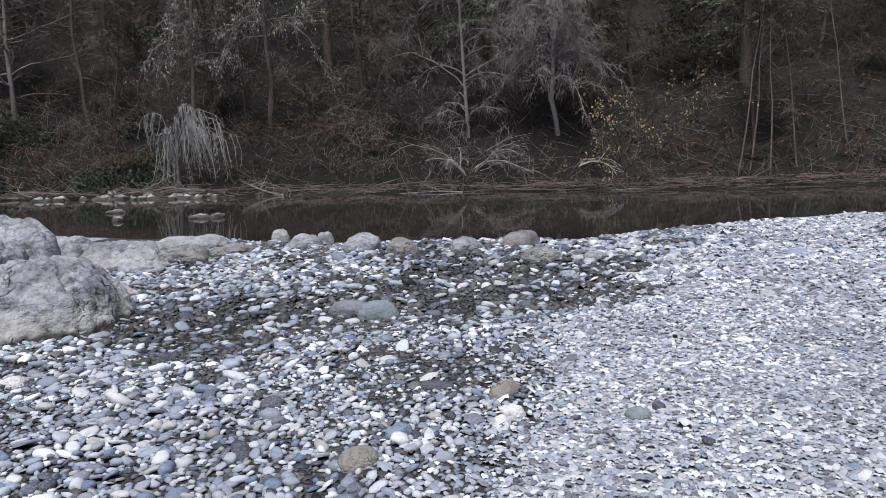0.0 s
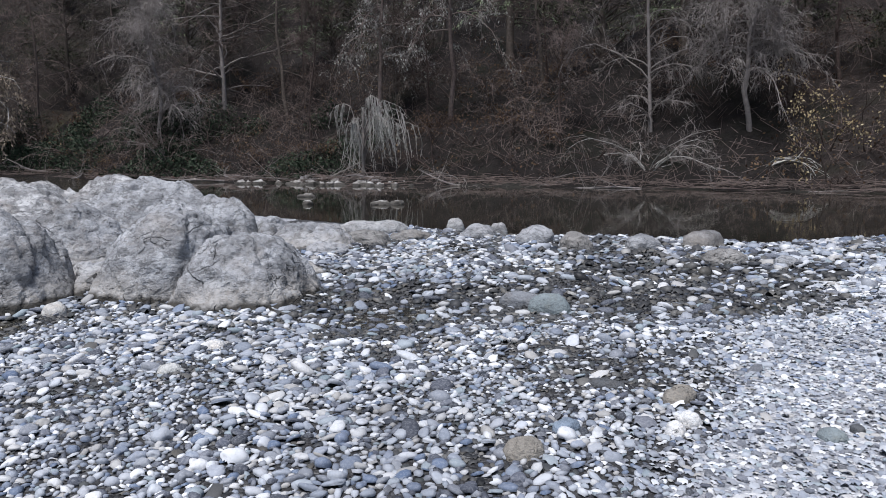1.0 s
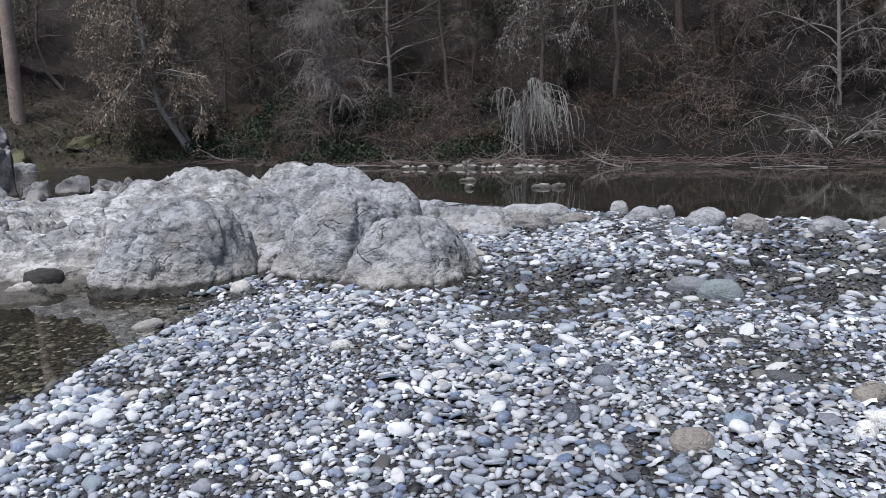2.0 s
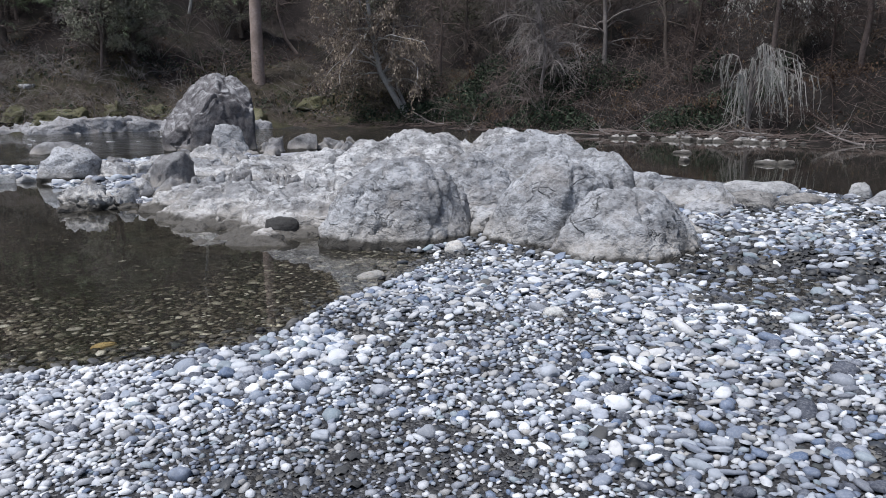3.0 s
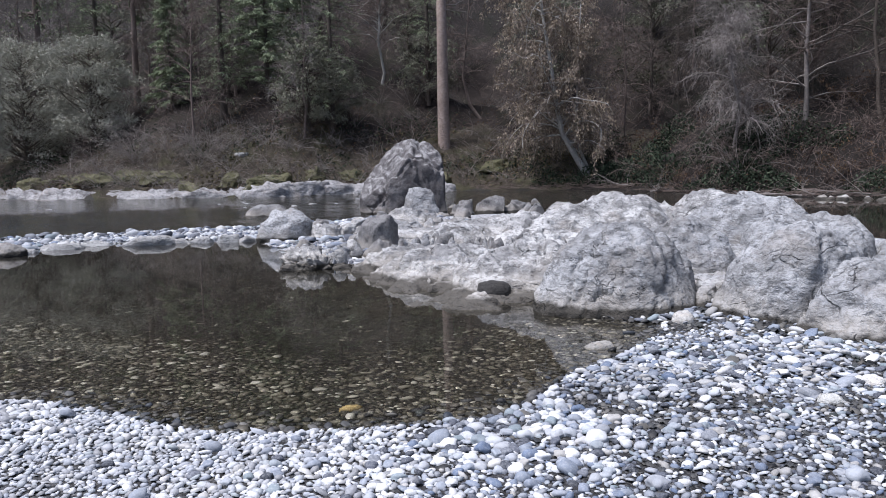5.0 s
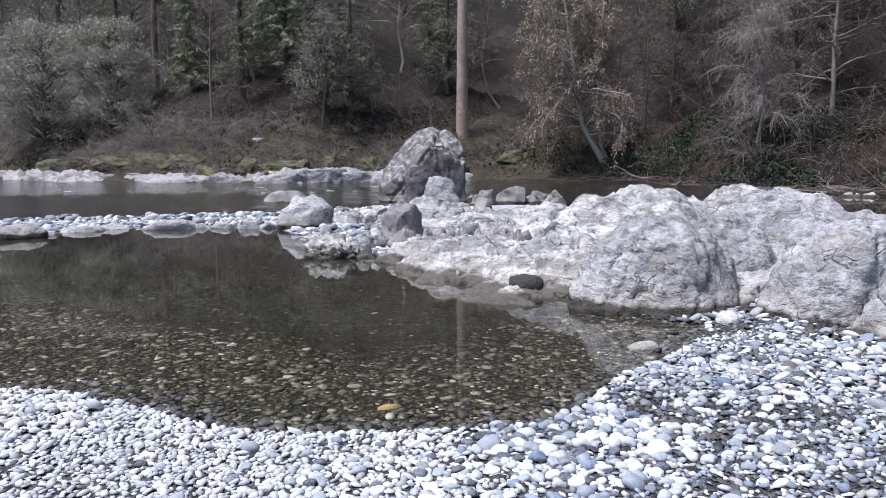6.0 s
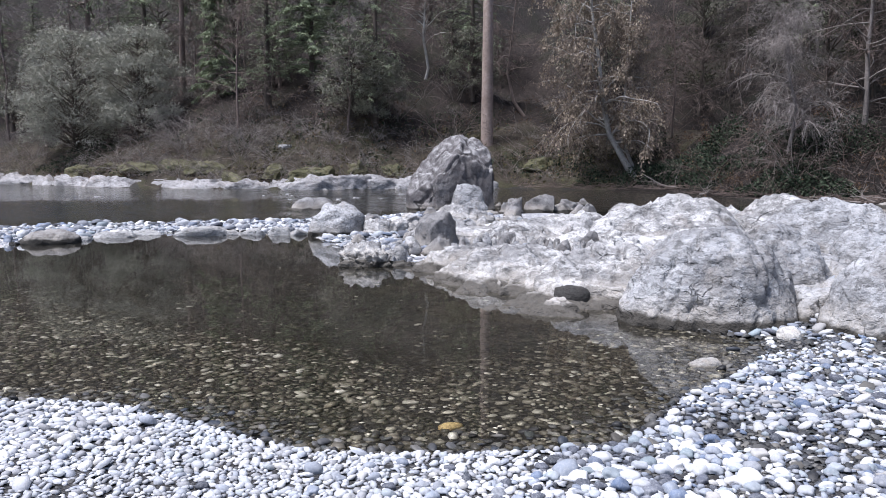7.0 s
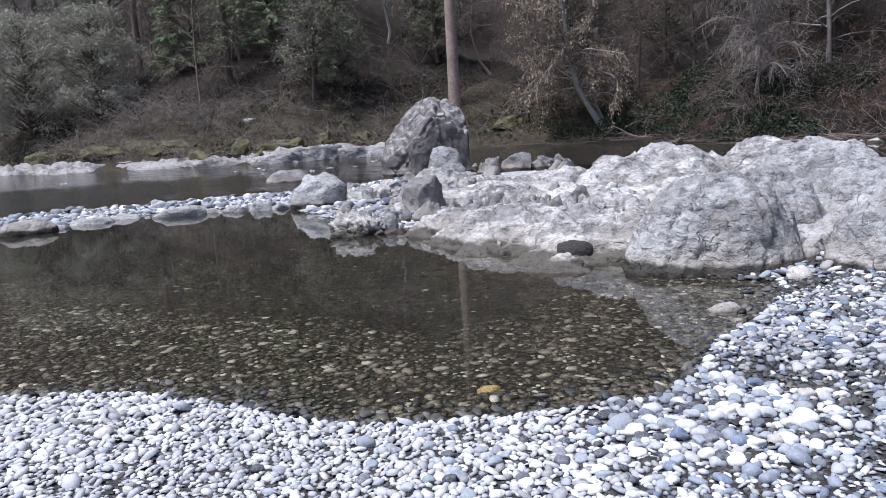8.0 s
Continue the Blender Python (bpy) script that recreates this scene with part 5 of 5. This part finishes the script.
def oaks(tint, leaf, seed):
    return [plant("evergreen_tree", "%s evergreen broadleaf tree on the slope" % tint, "tree", leafy_tree(seed + k, h, s, BARK_DARK, leaf, clumps=70, per=34, size=0.3), "trees on the slope")
            for k, (h, s) in enumerate([(8, 3.0), (10, 3.4), (6.5, 2.6)])]


copies(oaks("grey-green", LEAF_OLIVE, 260), hill_spots(200, -105, -46, 7, 26, 7.0), g, (0.8, 1.2))
# same trees with darker leaves, the slope's shade put into the colour
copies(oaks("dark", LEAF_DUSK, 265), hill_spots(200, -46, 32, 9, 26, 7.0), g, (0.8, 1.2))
firs = [plant("conifer", "dark green conifer on the wooded slope", "tree", conifer_tree(280 + k, h, s), "trees on the slope") for k, (h, s) in enumerate([(17, 3.6), (21, 4.2), (13, 3.0)])]
copies(firs, hill_spots(160, -135, -44, 8, 30, 9.0) + hill_spots(200, -44, 4, 9, 32, 9.5) + hill_spots(120, 4, 40, 7, 26, 7.5), g, (0.8, 1.25))

# ivy and bramble on the foot of the slope, dead leaves and sticks over the rest
def cover(name, label, n, x0, x1, d0, d1, hmax, mat, size, clump):
    p = hill_places(n, x0, x1, d0, d1)
    k = value_noise(np.stack([p[:, 0] * 0.35, p[:, 1] * 0.35, p[:, 0] * 0 + clump], -1))
    p, k = p[k > -0.1], k[k > -0.1]
    z = ground_z(p[:, 0], p[:, 1]) + g.random(len(p)) ** 1.3 * hmax * np.clip(k + 0.35, 0.15, 1)
    v, f = leaf_arrays(np.column_stack([p, z]), size, g, 0.3)
    return tagged(new(name, raw_mesh(name, v, f, mat, False)), label, "undergrowth", kind="stuff")


cover("ivy", "dark green ivy and bramble on the bank", 34000, -43, -15, 0.3, 7, 1.7, LEAF_IVY, 0.17, 4)
cover("ivy", "dark green ivy and bramble on the bank", 9000, -82, -44, 1.5, 9, 1.0, LEAF_IVY, 0.2, 8)
cover("grass", "withered grass on the terrace above the ledge", 5000, -58, -40, 0.8, 8, 0.3, LEAF_GRASS, 0.22, 14)
cover("dead_leaves", "brown dead leaves and bracken on the slope", 20000, -85, 25, 0.5, 16, 0.7, LEAF_DRY, 0.15, 21)
n = 11000
p0 = hill_places(n, -90, 26, 0.1, 26, 1.4)
p0 = np.column_stack([p0, ground_z(p0[:, 0], p0[:, 1])])
d0 = g.normal(size=(n, 3)) * (0.8, 0.8, 0.3) + (0, 0, 0.55)
p1 = p0 + d0 * g.uniform(0.25, 0.9, n)[:, None]
tagged(new("brushwood", raw_mesh("brushwood", *tube_arrays(np.column_stack([p0, p1, np.full(n, 0.017), np.full(n, 0.008)])), BARK_TWIG)), "tangled dead sticks and stems on the bank", "undergrowth", kind="stuff")

n = 2200
p0 = hill_places(n, -46, 26, -0.2, 0.9)
p0 = np.column_stack([p0, ground_z(p0[:, 0], p0[:, 1]) + 0.02 + 0.25 * g.random(n) ** 2])
p1 = p0 + g.normal(size=(n, 3)) * (0.9, 0.5, 0.1) * g.uniform(0.4, 1.2, (n, 1))
tagged(new("flotsam", raw_mesh("flotsam", *tube_arrays(np.column_stack([p0, p1, np.full(n, 0.016), np.full(n, 0.008)])), BARK_TWIG)), "grey flotsam sticks and bared roots along the far shore", "driftwood", kind="stuff")

# single trees that stand out
def big_trunk():
    g2 = np.random.default_rng(5)
    zs = np.linspace(-3.0, 24, 15)
    stem = tube_mesh("trunk", np.column_stack([zs * 0, zs * 0, zs]), np.concatenate([[0.58, 0.52], np.linspace(0.49, 0.24, 13)]), 14, BARK_TRUNK)
    stubs, tips = [], []
    for k in range(10):
        a = g2.uniform(0, 6.28)
        grow(g2, stubs, tips, (0, 0, g2.uniform(9, 20)), (math.cos(a), math.sin(a), 0.1), g2.uniform(1.2, 2.6), 0.05, 0, (1,), 0.2, 0.06, 4)
    top = tagged(empty("conifer"), "tall straight pale-barked conifer trunk above the boulder", "tree")
    part_of(top, "trunk", stem)
    tagged(part_of(top, "bough_work", raw_mesh("bough_work", *tube_arrays(stubs, 4), BARK_GREY)), kind="stuff")
    c = conifer_tree(77, 26, 3.6, low=0.62)[2][1]
    part_of(top, "foliage", c)
    top.matrix_basis = pose(-52.02, 32.45, 3.9)


big_trunk()
def stand(name, label, category, parts, x, y, turn=0, group=""):
    return set_down(plant(name, label, category, parts, group), x, y, turn)


stand("mossy_shrub", "pale weeping shrub draped with lichen over the water", "shrub", weeping_parts(316, 4.2, 2.5, 14, 10), -15.0, 35.6, -8)
stand("lichened_tree", "slender pale lichened tree with arching branches", "tree",
      lacy_parts(302, stem_line(302, 11.5, (-0.05, 0), 0.015), 0.1, 46, 0.06, 4.2, 0.75, 0.24, 8, 12, BARK_LICHEN, BARK_LICHEN, droop=0.8), -0.9, 36.6, 40)
stand("mossy_shrub", "grey lichened shrub drooping low over the bank", "shrub", fountain_parts(304, 3.0, 16, 8, 12, BARK_PALE, BARK_LICHEN, lean=0.8, sag=0.26), -0.9, 33.9)
stand("mossy_tree", "broad grey tree with a haze of drooping twigs", "tree",
      lacy_parts(303, stem_line(303, 7.6, (-0.05, -0.05)), 0.13, 44, 0.35, 4.2, 0.55, 0.26, 9, 16, BARK_LICHEN, BARK_LICHEN, width=0.013, droop=0.9, sprig=0.7), 3.3, 35.6)
stand("mossy_shrub", "twisted pale branches bent down to the shore", "shrub", fountain_parts(330, 2.6, 6, 4, 5, BARK_PALE, BARK_PALE, lean=1.4, sag=0.33, r=0.06), 3.6, 33.0)
stand("mossy_shrub", "low fan of grey branches over the shore", "shrub", fountain_parts(331, 2.2, 12, 6, 10, BARK_LICHEN, BARK_LICHEN, lean=1.8, sag=0.2, r=0.04), -9.5, 34.4)
stand("leaning_alder", "leafless alder with pale crooked limbs and dangling catkins", "tree",
      lacy_parts(305, [(0, 0, -0.6), (-0.75, -0.75, 1.2), (-1.45, -1.5, 3.0), (-1.75, -1.8, 5.0), (-2.0, -2.1, 8.0), (-2.4, -2.5, 11.5), (-2.6, -2.6, 14.0)], 0.27, 58, 0.26, 5.6, 0.45, 0.2, 9, 17,
                 BARK_PALE, BARK_TWIG, width=0.014, wobble=0.24, droop=1.1, taper=0.35, leaf=LEAF_CATKIN, leaves=20000, leaf_size=0.18), -40.6, 37.8)
stand("mossy_tree", "second pale stem of the leaning alder", "tree",
      lacy_parts(315, [(0, 0, -0.4), (-0.6, -0.6, 1.6), (-0.8, -0.8, 4.0), (-0.7, -0.7, 8.0), (-0.5, -0.6, 12.0)], 0.15, 26, 0.15, 3.6, 0.5, 0.25, 7, 10, BARK_PALE, BARK_TWIG, wobble=0.22, droop=1.0,
                 leaf=LEAF_CATKIN, leaves=4000, leaf_size=0.16), -40.9, 38.1)
stand("mossy_tree", "grey tree with a haze of lichened twigs beside the alder", "tree",
      lacy_parts(311, stem_line(311, 9.5, (-0.03, 0.02), 0.05), 0.13, 54, 0.2, 4.4, 0.7, 0.2, 9, 14, BARK_LICHEN, BARK_LICHEN, width=0.014, droop=0.8, sprig=0.7), -29.6, 39.0, 20)
stand("mossy_shrub", "grey drooping shrub beside the ivy bank", "shrub", fountain_parts(312, 4.2, 16, 9, 12, BARK_LICHEN, BARK_TWIG, lean=0.7, sag=0.24), -28.4, 38.0, 50)
stand("bare_tree", "leafless tree with a pale trunk and long level branches", "tree",
      lacy_parts(314, stem_line(314, 13, (0.0, 0.0), 0.015), 0.17, 52, 0.12, 5.0, 0.25, 0.05, 8, 12, BARK_LICHEN, BARK_TWIG, width=0.015, droop=0.3, wobble=0.12), -28.6, 44.6, 50)
stand("mossy_tree", "rosy-grey twiggy tree beside the tall conifer trunk", "tree",
      lacy_parts(313, stem_line(313, 10.5, (0.05, 0.0), 0.06), 0.14, 46, 0.3, 4.6, 0.7, 0.15, 9, 13, BARK_PALE, BARK_TWIG, width=0.016, droop=0.5), -61.0, 31.6, 50)
stand("bare_tree", "dark curving leafless trunk behind the conifer", "tree",
      lacy_parts(317, [(0, 0, -0.4), (-0.8, -0.8, 1.2), (-1.2, -1.2, 3.6), (-0.9, -0.9, 7), (-0.6, -0.6, 12)], 0.17, 26, 0.4, 4.0, 0.4, 0.12, 6, 10, BARK_TWIG, BARK_TWIG), -53.8, 37.6)
for k, (x, y, h) in enumerate([(-11.6, 40.2, 12.0), (-16.2, 40.6, 11.0)]):
    stand("mossy_tree", "tree with pale lichen hanging from its drooping branches", "tree",
          lacy_parts(308 + k, stem_line(308 + k, h, (0.03, -0.04)), 0.16, 34, 0.35, 4.4, 0.3, 0.3, 6, 9, BARK_TWIG, BARK_LICHEN, droop=1.4, leaf=LEAF_LICHEN, leaves=2600, leaf_size=0.13), x, y, 30 * k)
stand("willow", "rounded grey-green willow on the upstream bank", "tree", leafy_tree(306, 10.5, 5.0, BARK_DARK, LEAF_WILLOW, 190, 150, 0.1, 0.25, 0.2), -77.5, 4.2)
stand("willow", "rounded grey-green willow on the upstream bank", "tree", leafy_tree(307, 9.5, 4.2, BARK_DARK, LEAF_WILLOW, 150, 150, 0.1, 0.25, 0.2), -73.0, 9.2)
stand("conifer", "broad green conifer with drooping boughs above the ledge", "tree", conifer_tree(290, 18, 4.8, 0.22, 0.06, 0.4, dense=2.6), -62.6, 21.6)
stand("conifer", "broad green conifer with drooping boughs above the ledge", "tree", conifer_tree(291, 17, 4.4, 0.2, 0.08, 0.4, dense=2.4), -66.0, 25.0)
stand("conifer", "slim yellow-green young conifer on the slope", "tree", conifer_tree(292, 11.0, 2.6, 0.12, 0.08, 0.36, LEAF_CONIFER, dense=2.2), -68.7, 15.1)
for x, y, h, r in [(-75, 13.4, 20, 0.33), (-96, 7.2, 24, 0.42), (-72.5, 18.5, 17, 0.1)]:
    stand("conifer", "tall grey conifer trunk rising through the wood", "tree",
          lacy_parts(340 + int(h), stem_line(int(h), h, (0, 0), 0.006), r, 30, 0.45, 3.4, 0.0, 0.1, 6, 10, BARK_TWIG, BARK_TWIG, leaf=LEAF_CONIFER, leaves=2400, leaf_size=0.3), x, y)
stand("evergreen_shrub", "spreading grey-green shrub above the rocky bank", "shrub", leafy_tree(340, 5.6, 2.6, BARK_DARK, LEAF_OLIVE, 80, 110, 0.1, 0.24, 0.26), -56.3, 24.4)
stand("mossy_shrub", "hazy grey leafless shrub above the ledge", "shrub", fountain_parts(341, 3.4, 18, 9, 12, BARK_LICHEN, BARK_LICHEN, lean=0.7, sag=0.18), -58.8, 15.1)
stand("mossy_shrub", "hazy grey leafless shrub above the ledge", "shrub", fountain_parts(342, 3.2, 18, 9, 12, BARK_LICHEN, BARK_LICHEN, lean=0.8, sag=0.2), -63.4, 10.9)
# dry leaves coloured bright to stand for a patch of sun
stand("withered_shrub", "shrub with straw-coloured leaves painted bright as if sunlit on the bank", "shrub", fountain_parts(320, 4.2, 8, 7, 5, BARK_BROWN, BARK_BROWN, lean=0.7, leaf=LEAF_STRAW_SUNLIT, leaves=1100), 6.0, 33.6)
poles = plant("sapling", "thin bare pole-like sapling on the bank", "tree", lacy_parts(321, stem_line(321, 8.5, (0.14, 0.0), 0.012), 0.04, 16, 0.5, 2.2, 1.2, 0.08, 5, 9, BARK_TWIG, BARK_BROWN), "saplings on the bank")
for k, (x, y) in enumerate([(9.6, 29.8), (10.3, 30.4), (10.9, 29.9), (12.2, 30.6), (14.6, 31.5)]):
    m = pose(x, y, float(ground_z([x], [y])[0]) - 0.05, 0, 0, 37 * k)
    if k:
        copy_thing(poles, m)
    else:
        poles.matrix_basis = m
rock("rock", "pale stone among mossy rocks on the bank", ROCK_PALE, -56.5, 17.2, (0.6, 0.4), 2.9, 482, 20, sub=3)


# ---------------------------------------------------------------- ledge, bank stones and driftwood
for k in range(17):
    x, y = bank_point(-6 + k * 3.4, g.uniform(0.3, 1.1))
    tx, ty = bank_point(-5 + k * 3.4, 0.7)
    rock("boulder", "bleached low rock ledge along the upstream bank", ROCK_LEDGE, x, y, (g.uniform(2.8, 4.2), g.uniform(1.1, 1.6)), 0.3 + g.uniform(0.7, 1.1), 400 + k,
         math.degrees(math.atan2(ty - y, tx - x)), base=0.0, lump=0.12, square=3.0, facets=0.3, strata=0.2)
for k in range(15):
    x, y = bank_point(12 + k * 2.9, g.uniform(1.3, 3.4))
    rock("boulder", "moss-covered rock above the ledge", ROCK_MOSS, x, y, (g.uniform(0.9, 2.4), g.uniform(0.8, 1.3)), float(ground_z([x], [y])[0]) + g.uniform(0.25, 0.8), 430 + k, g.uniform(0, 180), lump=0.3, facets=0.4, square=2.8)
for k in range(46):
    x, y = bank_point(78.5 + g.uniform(0, 10.5), g.uniform(-1.5, 0.5))
    r = g.uniform(0.1, 0.42)
    tagged(rock("rock", "pale stone on the far shore", ROCK_PALE if k % 4 else ROCK_DARK, x, y, (r, r * g.uniform(0.5, 0.9)), 0.05 + r * 0.6, 450 + k, g.uniform(0, 180), base=max(-0.05, float(ground_z([x], [y])[0]) - 0.06), sub=3, lump=0.2, facets=0.3), group="stones on the far shore")
for x, y, r in [(-8.5, 21.3, 0.3), (-8.05, 21.5, 0.22), (-10.8, 21.0, 0.16), (-12.6, 24.5, 0.3)]:
    rock("rock", "pale stone standing in the river", ROCK_PALE, x, y, (r, r * 0.6), 0.14, 470 + int(r * 10), 20, base=0.0, sub=3, lump=0.25)
rock("boulder", "flat pale rock at the foot of the bank", ROCK_PALE, -46.6, 32.2, (1.6, 0.8), 0.45, 481, 55, base=0.0)


def driftwood(x, y, length, turn, r, seed, label):
    g2 = np.random.default_rng(seed)
    segs, tips = [], []
    grow(g2, segs, tips, (0, 0, r * 0.8), (1, 0, 0.06), length, r, 0, (1, 1), 0.09, -0.01, 6)
    ob = new("driftwood", raw_mesh("driftwood", *tube_arrays(segs, 6), BARK_LICHEN))
    ob.matrix_basis = pose(x, y, float(ground_z([x], [y])[0]), 0, 0, turn)
    return tagged(ob, label, "driftwood", "driftwood on the far bank")


for k in range(22):
    s = g.uniform(62, BANK_LENGTH - 4)
    x, y = bank_point(s, g.uniform(-0.3, 1.0))
    driftwood(x, y, g.uniform(1.5, 4.5), g.uniform(-35, 35) + (180 if k % 2 else 0), g.uniform(0.03, 0.075), 500 + k, "bleached branch of driftwood lying on the bank")


# broken white water where the river comes round the ledge
FOAM = Mat("foam", 0.6).color((0.75, 0.76, 0.77)).m
for k in range(9):
    x, y = g.uniform(-44, -30), g.uniform(2, 19)
    if abs(y - 10) < 1.5 and x > -32:
        continue
    z = float(river_level([x], [y])[0])
    ob = new("foam", lobe_mesh("foam", FOAM, (g.uniform(0.06, 0.2), g.uniform(0.02, 0.05)), 0.012, 600 + k, lump=0.5, sub=3))
    ob.matrix_basis = pose(x, y, z, 0, 0, g.uniform(50, 85))
    tagged(ob, "streak of white foam on the rippled river", "foam", "foam on the river")
